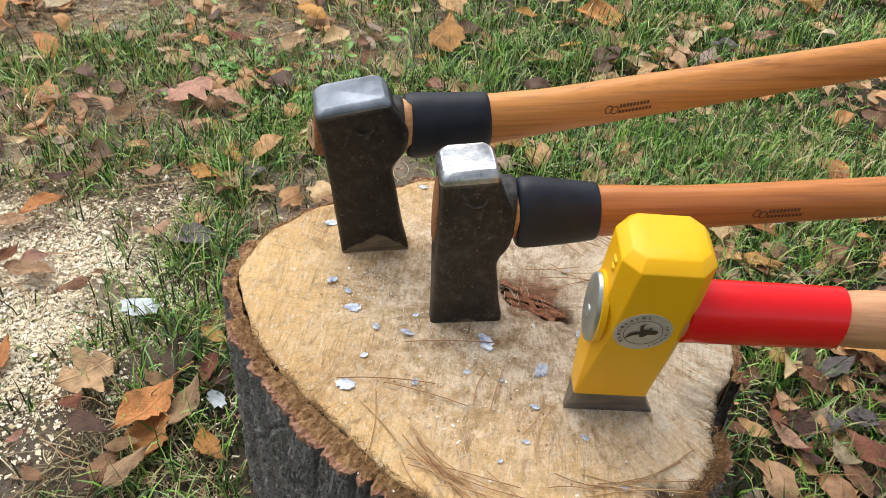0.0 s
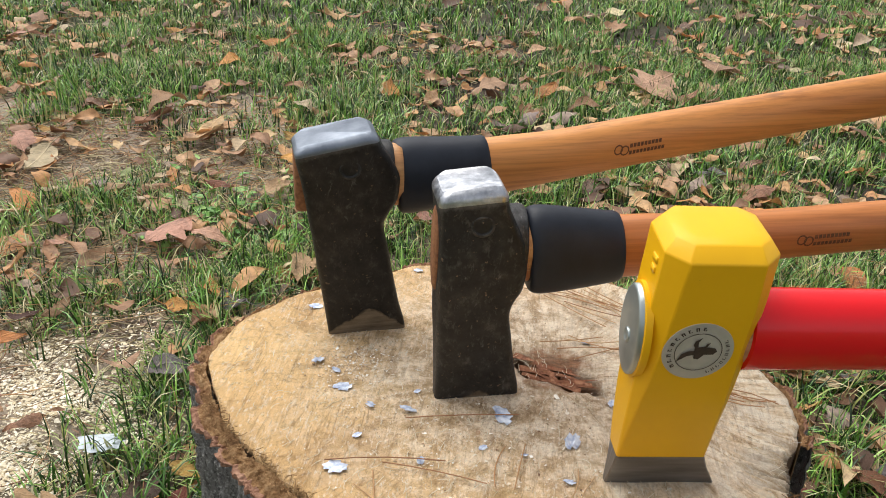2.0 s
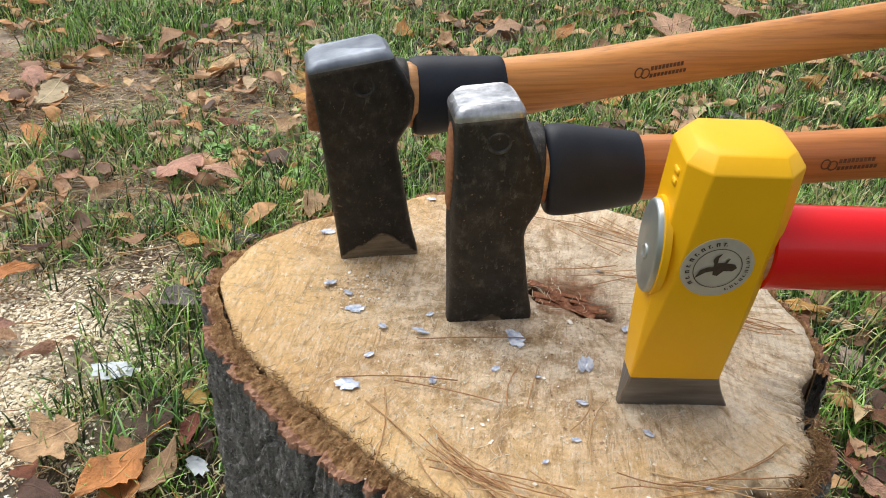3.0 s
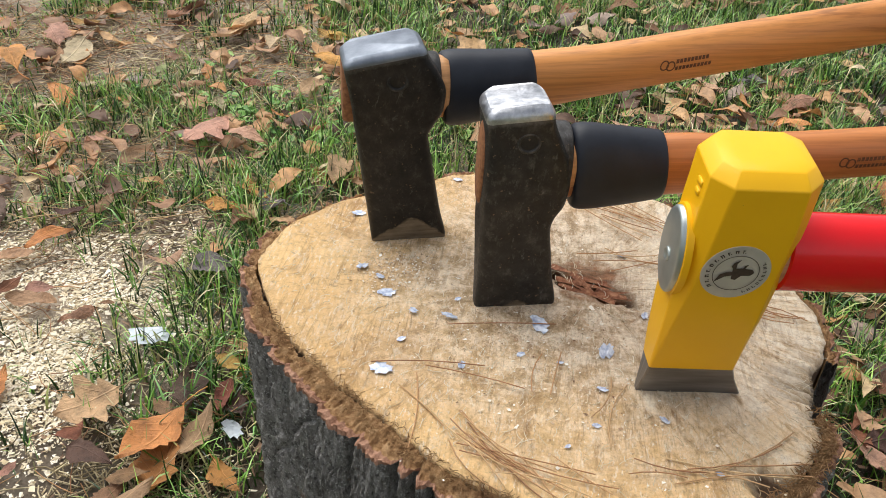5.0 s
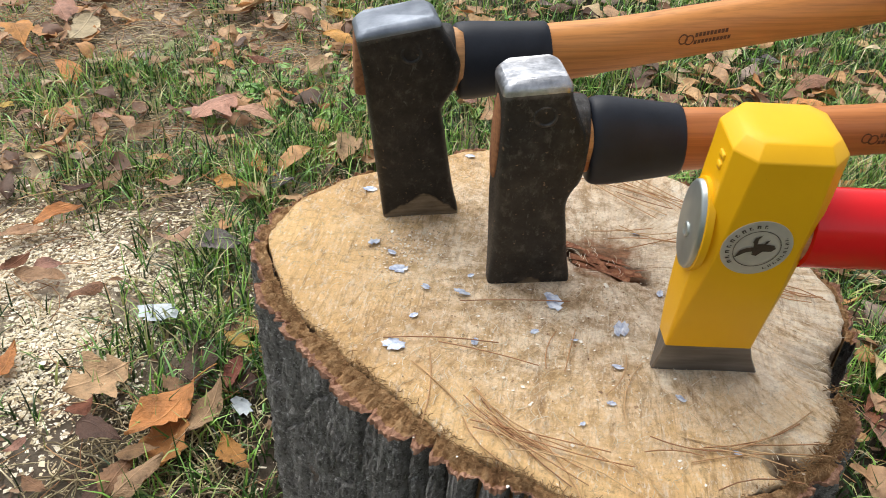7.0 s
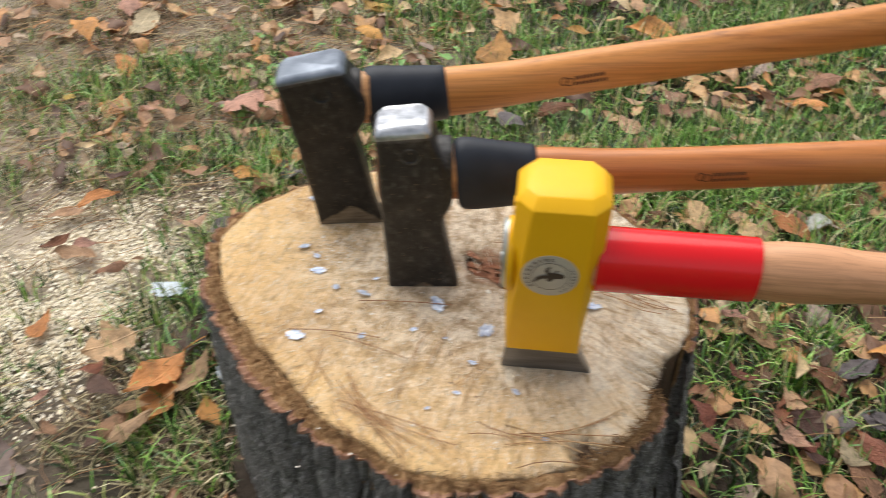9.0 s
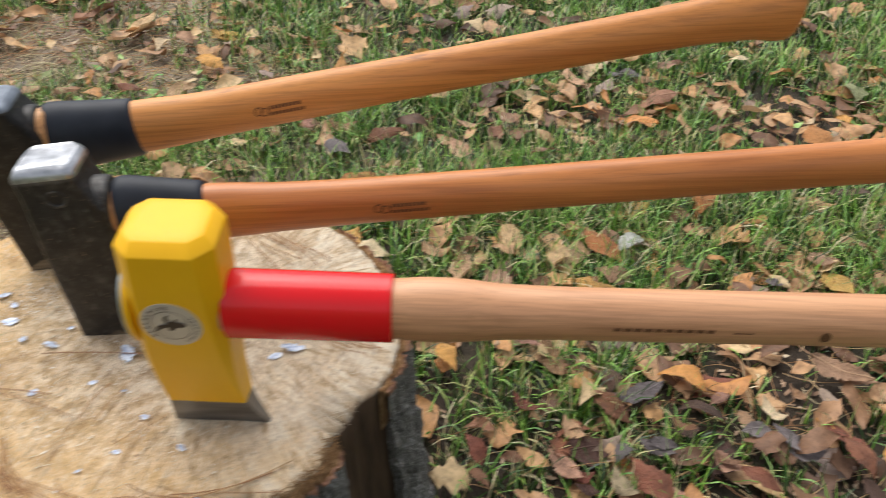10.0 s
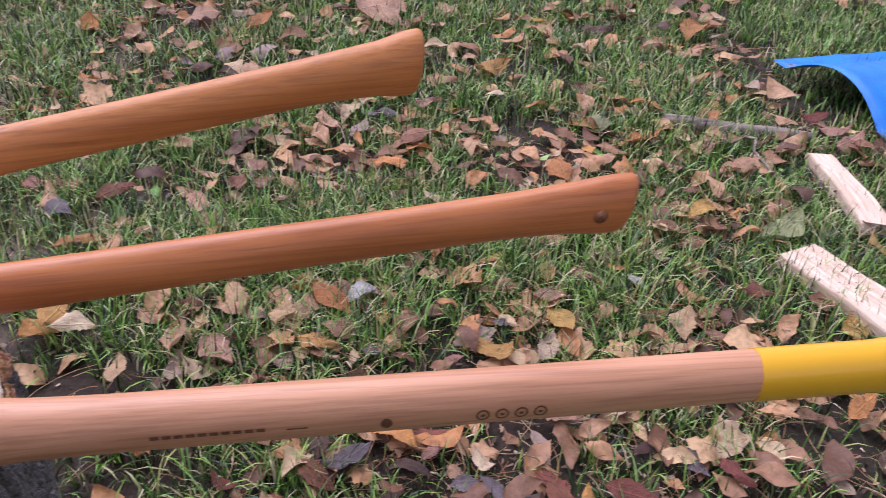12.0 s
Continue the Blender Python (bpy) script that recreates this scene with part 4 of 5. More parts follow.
    dot = [[at(.502 + r * math.cos(2 * math.pi * i / 20), -7 + r / .0003 * math.sin(2 * math.pi * i / 20), .0003) for i in range(20)] for r in (.0040, .0001)]
    mesh_ob("stamp", *loft(dot, caps=False), INK, wood)
    for k in range(4):
        ring_mark(at, .568 + .0135 * k, -5, .0048, wood, INK, .00034)
        mark("lettering", at, .5665 + .0135 * k, .5695 + .0135 * k, -8.5, -2, wood, INK)
    return body


YELLOW_GRIP = material("yellow lacquer", 0.32, coat=0.4)
paint(YELLOW_GRIP, ramp(YELLOW_GRIP, grain(YELLOW_GRIP, coords(YELLOW_GRIP, (6, 60, 60)), 1, 3), (0.3, (0.76, 0.41, 0.003)), (0.7, (0.82, 0.46, 0.004))))
yellow_maul()


# ---- scraps on the stump and in the grass ----
def scrap(x, y, size, turn, mat, tilt=14, z=H + 0.002, label="crumpled silvery foil scrap lying on the stump", seed=0):
    """A small crumpled, torn sheet."""
    size *= 0.78 if z > 0.2 else 1.0
    rng = random.Random(seed + int(x * 1e4) * 7 + int(y * 1e4))
    n, fold = 5, rng.uniform(-0.4, 1.0)
    pts = {}
    for i in range(n):
        for j in range(n):
            a, b = i / (n - 1) - 0.5, j / (n - 1) - 0.5
            pull = 1 - 0.35 * (abs(a) + abs(b) > 0.8)
            pts[i, j] = (size * (a * pull + rng.uniform(-.07, .07)), size * 0.62 * (b * pull + rng.uniform(-.08, .08)), size * (rng.uniform(-.025, .04) + 0.16 * fold * abs(a + 0.4 * b)))
    v = [pts[i, j] for i in range(n) for j in range(n)]
    f = [(i * n + j, i * n + j + 1, (i + 1) * n + j + 1, (i + 1) * n + j) for i in range(n - 1) for j in range(n - 1) if (i, j) not in ((0, 0), (n - 2, n - 2))]
    ob = mesh_ob("paper_scrap", v, f, mat, smooth=False)
    ob.modifiers.new("thickness", "SOLIDIFY").thickness = 0.0002
    m = pose(x, y, z, rng.uniform(-tilt, tilt), rng.uniform(-tilt, tilt), turn)
    low = min((m @ Vector(p)).z for p in v)
    ob.matrix_basis = Matrix.Translation((0, 0, z - low - 0.001)) @ m
    return tagged(ob, label, "paper scrap", "torn scraps")


for x, y, s, t in ((-.119, -.077, .023, 10), (.000, .000, .026, -50), (-.134, .018, .021, 5), (-.107, -.002, .014, -60), (-.076, -.004, .017, 10), (-.188, .139, .017, 20),
                   (-.164, .051, .017, 70), (-.145, .040, .013, -40), (-.058, -.061, .011, 80), (.047, -.105, .009, 20), (.131, -.134, .009, 0), (-.072, .022, .008, 40),
                   (.089, .032, .012, 70), (.019, -.042, .007, 0), (-.013, -.039, .009, 30), (.027, -.129, .007, 60), (.146, .039, .026, 20), (.133, .026, .016, 40),
                   (-.100, .229, .012, 0), (.072, .120, .010, 10), (-.110, -.040, .010, 30), (.097, -.090, .010, -20), (.052, -.066, .011, -10)):
    scrap(x, y, s, t, FOIL)
foil_ball = scrap(.055, -.024, .022, 60, FOIL, 30, label="balled bluish foil scrap lying on the stump", seed=5)
scrap(-.488, .214, .056, 5, PAPER, 12, 0.030, "white torn paper scrap lying on wood shavings")
scrap(-.332, .091, .030, -30, PAPER, 20, 0.016, "white torn paper scrap lying in the grass")
scrap(.475, .676, .042, 20, PAPER, 20, 0.016, "white torn paper scrap lying in the grass")


# ---- leaves ----
def leaf_mesh(seed, maple=False, n=18):
    """A curled dry leaf blade, one unit long, with a midrib fold and a wavy, toothed margin."""
    rng = random.Random(seed)
    wide = rng.uniform(0.20, 0.30) if not maple else 0.46
    curl, roll, bend = rng.uniform(-0.18, 0.24), rng.uniform(-0.15, 0.50), rng.uniform(-0.12, 0.12)
    twist, wob, peak = rng.uniform(-0.4, 0.4), rng.uniform(0.03, 0.08), rng.uniform(0.75, 0.95)
    v, f = [], []
    for i in range(n + 1):
        t = i / n
        w = wide * max(0.015, math.sin(math.pi * t ** peak)) ** 1.05
        if maple:
            w *= 0.50 + 0.70 * abs(math.sin(t * math.pi * 2.9 + 0.5))
        x = t - 0.5
        for j, q in enumerate((-1, -0.55, 0, 0.55, 1)):
            jag = rng.uniform(0.82, 1.12) if abs(q) == 1 else 1
            y = w * q * jag + bend * math.sin(math.pi * t)
            z = roll * w * abs(q) ** 1.5 + curl * (2 * t - 1) ** 2 + twist * w * q * (t - 0.4) + wob * math.sin(8 * t + 2.4 * q + seed) * abs(q)
            v.append((x, y, z))
    for i in range(n):
        for j in range(4):
            f.append((i * 5 + j, i * 5 + j + 1, i * 5 + j + 6, i * 5 + j + 5))
    return v, f


def stalk_mesh(curl):
    rings = []
    for x, y, z, r in ((-0.46, 0, 0.0, .011), (-0.58, .01, 0.015, .009), (-0.70, .035, 0.04, .008), (-0.80, .07, 0.05, .010)):
        rings.append([(x, y + r * math.cos(2 * math.pi * k / 5), curl + z + r * math.sin(2 * math.pi * k / 5)) for k in range(5)])
    return loft(rings)


LEAF_SHAPES = [leaf_mesh(k) for k in range(16)]
MAPLE_SHAPES = [leaf_mesh(30 + k, True) for k in range(4)]
SMALL_LEAVES = [leaf_mesh(60 + k, n=8) for k in range(24)] + [leaf_mesh(90 + k, True, 12) for k in range(4)]
leaf_cache = {}
leaf_rng = random.Random(11)


def leaf(kind, x, y, length, turn, maple=False, flat=False):
    shapes = MAPLE_SHAPES if maple else LEAF_SHAPES
    k = leaf_rng.randrange(len(shapes))
    key = (kind, maple, k)
    v, f = shapes[k]
    if key not in leaf_cache:
        leaf_cache[key] = ob = mesh_ob("leaf", v, f, LEAF_MATERIALS[kind])
    else:
        ob = new("leaf", leaf_cache[key].data)
    flip = 180 if leaf_rng.random() < 0.35 else 0
    tip = 0.5 if flat else 1.0
    m = pose(x, y, 0, leaf_rng.uniform(-20, 20) * tip + flip, leaf_rng.uniform(-16, 16) * tip, turn + leaf_rng.choice((0, 180))) @ Matrix.Scale(length, 4)
    low = min((m @ Vector(p)).z for p in v)
    ob.matrix_basis = Matrix.Translation((0, 0, ground_height(x, y) + leaf_rng.uniform(0.018, 0.036) - low)) @ m
    if length > 0.055:
        skey = ("stalk", kind, maple, k)
        if skey in leaf_cache:
            st = new("stalk", leaf_cache[skey].data)
            st.parent = ob
        else:
            leaf_cache[skey] = mesh_ob("stalk", *stalk_mesh(v[2][2]), LEAF_MATERIALS[kind], ob)
    return tagged(ob, LEAF_WORDS[kind] + (" lobed maple" if maple else "") + " fallen leaf lying in the grass", "leaf", "fallen leaves")


leaf("tan", -0.78, 1.32, 0.153, 65)
leaf("yellow", -0.54, 1.36, 0.058, 16)
leaf("tan", -0.22, 1.44, 0.081, -12)
leaf("yellow", -1.15, 1.28, 0.066, 17)
leaf("brown", -0.94, 1.47, 0.123, 62)
leaf("cream", -0.42, 1.78, 0.089, -69)
leaf("orange", -0.38, 1.77, 0.089, -65)
leaf("tan", -0.11, 1.86, 0.114, 18, maple=True)
leaf("tan", -0.12, 1.69, 0.066, 18)
leaf("pink", 0.39, 1.99, 0.170, 41, maple=True)
leaf("tan", 0.64, 2.27, 0.169, 75, maple=True)
leaf("brown", 0.48, 1.91, 0.161, 53)
leaf("cream", 0.92, 2.40, 0.097, -58)
leaf("yellow", -0.42, 2.60, 0.089, 22)
leaf("cream", -0.64, 1.92, 0.052, 19)
leaf("orange", -0.88, 2.26, 0.107, 21)
leaf("brown", -0.39, 1.92, 0.071, 18)
leaf("orange", 0.06, 1.85, 0.116, 58)
leaf("tan", 0.25, 2.39, 0.086, 20)
leaf("tan", 0.12, 2.09, 0.087, 19)
leaf("cream", 1.24, 2.93, 0.156, 62)
leaf("orange", 0.60, 0.81, 0.102, -97)
leaf("tan", 0.73, 1.20, 0.084, 42)
leaf("orange", -0.94, 1.96, 0.088, 20)
leaf("yellow", -1.48, 2.21, 0.074, 22)
leaf("orange", -1.29, 2.37, 0.079, 22)
leaf("pink", -1.71, 2.12, 0.107, 22)
leaf("cream", -1.68, 2.30, 0.105, 109)
leaf("cream", -0.59, 1.54, 0.073, -32)
leaf("brown", -0.70, 1.58, 0.061, 18)
leaf("tan", 0.02, 2.75, 0.095, 22)
leaf("cream", 0.36, 3.16, 0.108, 23)
leaf("tan", 1.07, 3.34, 0.118, 22)
leaf("orange", 0.65, 2.85, 0.101, 21)
leaf("brown", 0.17, 1.75, 0.102, 17)
leaf("tan", 0.34, 1.26, 0.085, -56)
leaf("pink", 0.55, 1.39, 0.073, 15)
leaf("cream", 0.72, 1.44, 0.060, 15)
leaf("russet", -0.01, 0.92, 0.080, 27)
leaf("pink", 0.15, 0.92, 0.092, -53)
leaf("brown", -0.11, 0.95, 0.058, 6)
leaf("grey", -0.09, 0.86, 0.103, -48)
leaf("pink", 0.14, 1.01, 0.060, 6)
leaf("orange", -0.25, 1.43, 0.065, 7)
leaf("brown", 0.21, 0.96, 0.085, 93)
leaf("orange", 0.49, 1.07, 0.071, -14)
leaf("brown", 0.53, 1.19, 0.127, 43)
leaf("orange", 0.72, 1.61, 0.146, 57)
leaf("pink", 0.61, 1.36, 0.066, 7)
leaf("green", 0.96, 1.33, 0.101, 78)
leaf("orange", 1.05, 1.27, 0.115, 38)
leaf("orange", 0.84, 1.09, 0.089, -79)
leaf("yellow", 1.10, 0.95, 0.063, 21)
leaf("green", 1.24, 0.92, 0.117, 37)
leaf("brown", 1.03, 0.89, 0.086, 5)
leaf("brown", 0.92, 0.80, 0.076, 43)
leaf("white", 0.94, 0.73, 0.046, -46)
leaf("pink", 0.79, 0.68, 0.066, 5)
leaf("yellow", 0.80, 0.61, 0.091, -74)
leaf("cream", 0.77, 0.55, 0.063, 65)
leaf("yellow", 0.69, 0.54, 0.084, -38)
leaf("white", 0.48, 0.65, 0.054, 36)
leaf("orange", 0.44, 0.63, 0.092, -37)
leaf("tan", 0.46, 0.57, 0.064, 4)
leaf("yellow", 0.43, 0.53, 0.066, -10)
leaf("grey", 0.51, 0.53, 0.044, 33)
leaf("orange", 0.52, 0.62, 0.061, 89)
leaf("tan", 0.39, 0.69, 0.064, 93)
leaf("tan", 0.36, 0.59, 0.074, 95)
leaf("tan", 0.28, 0.62, 0.077, -64)
leaf("brown", 0.21, 0.59, 0.084, 53)
leaf("tan", 0.22, 0.52, 0.087, 100)
leaf("orange", 0.02, 0.53, 0.104, 78)
leaf("cream", 0.07, 0.52, 0.070, 21)
leaf("tan", 0.16, 0.45, 0.069, 103)
leaf("pink", 0.29, 0.50, 0.087, -49)
leaf("brown", 0.35, 0.52, 0.045, 4)
leaf("brown", 0.57, 0.35, 0.062, -21)
leaf("cream", 0.67, 0.32, 0.048, -65)
leaf("brown", 0.71, 0.37, 0.039, -67)
leaf("russet", 0.76, 0.31, 0.076, -58)
leaf("grey", 0.95, 0.34, 0.050, -52)
leaf("russet", 1, 0.32, 0.055, -53)
leaf("dark", 0.88, 0.36, 0.048, 36)
leaf("tan", 1.00, 0.62, 0.092, 75)
leaf("orange", 1.21, 0.45, 0.066, 39)
leaf("yellow", 1.28, 0.65, 0.093, 63)
leaf("dark", 0.58, 0.3, 0.061, -9)
leaf("dark", 0.49, 0.3, 0.049, 17)
leaf("brown", 0.85, 0.41, 0.041, 4)
leaf("orange", 1.32, 1.97, 0.135, 53)
leaf("tan", 1.18, 1.86, 0.075, 8)
leaf("pink", 1.20, 1.25, 0.100, 59)
leaf("orange", 0.91, 1.20, 0.057, -74)
leaf("brown", 1.11, 1.04, 0.058, 6)
leaf("grey", 0.71, 0.61, 0.036, 5)
leaf("pink", 0.63, 0.52, 0.043, 19)
leaf("pink", 1.50, 1.35, 0.084, 7)
leaf("brown", 1.54, 1.27, 0.067, 7)
leaf("pink", 1.51, 1.29, 0.099, 34)
leaf("russet", 1.48, 1.42, 0.071, 6)
leaf("brown", 1.24, 0.70, 0.058, 5)
leaf("yellow", 1.41, 0.86, 0.071, -74)
leaf("dark", 1.42, 1.07, 0.048, 6)
leaf("russet", 1.14, 0.71, 0.059, 5)
leaf("brown", 1.13, 0.43, 0.053, 16)
leaf("brown", 0.95, 0.65, 0.060, 19)
leaf("pink", 1.08, 1.16, 0.062, 6)
leaf("yellow", 0.48, 0.75, 0.070, 22)
leaf("orange", -0.01, 0.75, 0.080, 24)
leaf("pink", -0.18, 0.94, 0.052, 5)
leaf("brown", -0.49, 1.72, 0.058, 9)
leaf("orange", -0.29, 1.84, 0.069, 8)
leaf("dark", 1.03, 1.95, 0.124, 32)
leaf("yellow", 0.85, 2.02, 0.086, 9)
leaf("pink", 0.54, 1.92, 0.128, -64)
leaf("grey", 0.47, 1.33, 0.064, 6)
leaf("tan", 0.65, 1.20, 0.049, 6)
leaf("grey", 0.48, 0.22, 0.044, 70)
leaf("russet", 0.42, 0.24, 0.050, 34)
leaf("grey", 0.53, 0.24, 0.040, 9)
leaf("orange", 0.8, 0.26, 0.045, -84)
leaf("russet", 0.4, 0.21, 0.053, 90)
leaf("grey", 0.71, 0.27, 0.047, 10)
leaf("orange", 0.24, 0.33, 0.055, 81)
leaf("tan", 0.79, 0.42, 0.069, -22)
leaf("brown", 0.35, 0.18, 0.036, 10)
leaf("dark", 0.46, 0.33, 0.045, 88)
leaf("brown", 0.30, 0.22, 0.043, 9)
leaf("brown", 0.61, 0.23, 0.040, -30)
leaf("grey", 0.65, 0.29, 0.039, 9)
leaf("russet", 0.30, 0.17, 0.048, -52)
leaf("dark", 0.56, 0.26, 0.041, 32)
leaf("brown", -0.95, 1.42, 0.128, 68)
leaf("yellow", 0.03, 0.56, 0.081, 89)
leaf("brown", -0.24, 0.86, 0.067, 10)
leaf("pink", 0.31, 0.92, 0.055, 10)
leaf("brown", 0.49, 0.15, 0.090, -61)
leaf("russet", 0.43, 0.17, 0.048, 31)
leaf("orange", 0.40, 0.80, 0.072, 40)
leaf("pink", 0.15, 0.74, 0.092, -36)
leaf("tan", -0.28, 0.97, 0.101, -62)
leaf("orange", -0.22, 1.05, 0.062, 17)
leaf("orange", -0.02, 1.32, 0.071, 18)
leaf("orange", -0.20, 1.13, 0.170, 84)
leaf("orange", 0.16, 1.35, 0.158, 18)
leaf("tan", 0.39, 0.62, 0.078, 78)
leaf("tan", 0.40, 1.38, 0.059, 18)
leaf("grey", 0.44, 1.33, 0.058, 18)
leaf("tan", 0.20, 1.42, 0.082, 50)
leaf("orange", 0.09, 1.19, 0.054, 17)
leaf("tan", 0.34, 0.91, 0.071, 16)
leaf("dark", 0.44, 0.22, 0.079, 30)
leaf("russet", 0.52, 0.18, 0.075, -40)
leaf("dark", 0.6, 0.24, 0.070, 75)
leaf("russet", 0.68, 0.16, 0.079, 15)
leaf("brown", 0.38, 0.36, 0.070, -60)
leaf("grey", 0.5, 0.32, 0.070, 20)
leaf("dark", 0.78, 0.2, 0.070, 120)
leaf("russet", 0.86, 0.28, 0.075, -25)

leaf("orange", -1.154, 0.973, 0.145, -44, flat=True)
leaf("cream", -1.082, 1.097, 0.140, 97, flat=True)
leaf("tan", -0.773, 1.310, 0.137, 67, flat=True)
leaf("pink", -1.169, 1.167, 0.114, -49, flat=True)
leaf("yellow", -0.547, 1.346, 0.084, -17, flat=True)
leaf("orange", -0.995, 0.875, 0.107, -41, flat=True)
leaf("cream", -0.955, 0.933, 0.049, 29, flat=True)
leaf("tan", -0.823, 0.955, 0.073, 68, flat=True)
leaf("green", -0.850, 1.039, 0.043, 78, flat=True)
leaf("brown", -1.039, 0.776, 0.067, 68, flat=True)
leaf("yellow", -1.011, 0.704, 0.035, -13, flat=True)
leaf("pink", -0.831, 0.722, 0.058, 75, flat=True)
leaf("pink", -0.629, 0.757, 0.098, 54, maple=True, flat=True)
leaf("pink", -0.551, 0.762, 0.081, -9, flat=True)
leaf("cream", -0.657, 0.893, 0.056, -48, flat=True)
leaf("brown", -0.730, 0.679, 0.084, 70, flat=True)
leaf("tan", -0.602, 0.658, 0.079, -42, flat=True)
leaf("orange", -0.481, 0.606, 0.080, -47, flat=True)
leaf("grey", -0.441, 0.575, 0.079, -41, flat=True)
leaf("orange", -0.512, 0.536, 0.072, -8, flat=True)
leaf("pink", -0.542, 0.616, 0.044, -21, flat=True)
leaf("dark", -0.741, 0.469, 0.046, 40, flat=True)
leaf("brown", -0.700, 0.492, 0.056, 70, flat=True)
leaf("brown", -0.833, 0.592, 0.063, 18, flat=True)
leaf("tan", -0.920, 0.565, 0.033, 65, flat=True)
leaf("pink", -0.959, 0.679, 0.035, 55, flat=True)
leaf("tan", -0.508, 1.025, 0.090, 61, flat=True)
leaf("orange", -0.455, 0.859, 0.048, 12, flat=True)
leaf("cream", -0.377, 0.711, 0.057, 47, flat=True)
leaf("tan", -0.352, 0.696, 0.078, 80, flat=True)
leaf("orange", -0.505, 1.171, 0.081, -14, flat=True)
leaf("brown", -0.749, 0.960, 0.068, 25, flat=True)
leaf("russet", -0.629, 1.017, 0.066, 3, flat=True)
leaf("pink", -0.675, 1.099, 0.054, -5, flat=True)
leaf("tan", -0.758, 0.342, 0.075, 41, flat=True)
leaf("orange", -0.731, 0.392, 0.074, 48, flat=True)
leaf("russet", -0.724, 0.268, 0.055, 58, flat=True)
leaf("pink", -0.684, 0.279, 0.046, 44, flat=True)
leaf("tan", -0.669, 0.242, 0.066, 13, flat=True)
leaf("brown", -0.591, 0.225, 0.053, 51, flat=True)
leaf("pink", -0.540, 0.378, 0.054, 38, flat=True)
leaf("grey", -0.469, 0.371, 0.073, 31, flat=True)
leaf("brown", -0.577, 0.271, 0.025, 30, flat=True)
leaf("orange", -0.626, 0.094, 0.065, 103, flat=True)
leaf("tan", -0.506, 0.086, 0.077, 49, maple=True, flat=True)
leaf("russet", -0.504, 0.042, 0.037, 55, flat=True)
leaf("yellow", -0.370, 0.188, 0.052, -25, flat=True)
leaf("dark", -0.394, 0.133, 0.089, -77, flat=True)
leaf("russet", -0.352, 0.129, 0.055, -90, flat=True)
leaf("dark", -0.349, 0.124, 0.059, 142, flat=True)
leaf("brown", -0.420, 0.103, 0.047, -33, flat=True)
leaf("orange", -0.404, 0.045, 0.099, 66, flat=True)
leaf("orange", -0.384, 0.033, 0.105, 93, flat=True)
leaf("tan", -0.360, 0.065, 0.079, 84, flat=True)
leaf("orange", -0.311, 0.020, 0.060, -40, flat=True)
leaf("dark", -0.462, 0.009, 0.067, -17, flat=True)
leaf("brown", -0.410, -0.007, 0.047, 23, flat=True)
leaf("brown", -0.418, -0.033, 0.060, 80, flat=True)
leaf("dark", -0.436, -0.054, 0.040, 66, flat=True)
leaf("brown", -0.497, -0.062, 0.037, -19, flat=True)
leaf("pink", -0.543, -0.021, 0.028, 67, flat=True)
leaf("dark", -0.351, -0.037, 0.024, 57, flat=True)
leaf("tan", -0.394, -0.038, 0.064, 61, flat=True)
leaf("orange", 0.555, 0.354, 0.068, -23, flat=True)
leaf("tan", 0.421, 0.237, 0.044, -41, flat=True)
leaf("orange", 0.481, 0.214, 0.034, -44, flat=True)
leaf("cream", 0.486, 0.169, 0.045, -48, flat=True)
leaf("grey", 0.525, 0.233, 0.048, -17, flat=True)
leaf("russet", 0.467, 0.287, 0.069, -37, flat=True)
leaf("pink", 0.413, 0.175, 0.060, -36, flat=True)
leaf("pink", 0.545, 0.173, 0.049, -4, flat=True)
leaf("russet", 0.605, 0.361, 0.090, 33, flat=True)
leaf("tan", 0.641, 0.307, 0.037, -42, flat=True)
leaf("tan", 0.773, 0.420, 0.083, -24, flat=True)
leaf("orange", 0.738, 0.325, 0.041, -64, flat=True)
leaf("grey", 0.683, 0.278, 0.048, -51, flat=True)
leaf("russet", 0.768, 0.263, 0.067, -62, flat=True)
leaf("orange", 0.237, 0.324, 0.063, -58, flat=True)
leaf("brown", 0.314, 0.140, 0.033, -33, flat=True)
leaf("pink", 0.343, 0.382, 0.041, -21, flat=True)
leaf("pink", 0.607, 0.232, 0.052, -28, flat=True)
leaf("russet", 0.463, 0.229, 0.032, -29, flat=True)
leaf("russet", 0.648, 0.207, 0.054, -25, flat=True)
leaf("brown", 0.558, 0.277, 0.036, -25, flat=True)
leaf("brown", 0.700, 0.207, 0.041, -21, flat=True)
leaf("russet", 0.354, 0.268, 0.044, -32, flat=True)
leaf("dark", 0.443, 0.149, 0.033, -16, flat=True)
leaf("pink", 0.607, 0.332, 0.037, 37, flat=True)


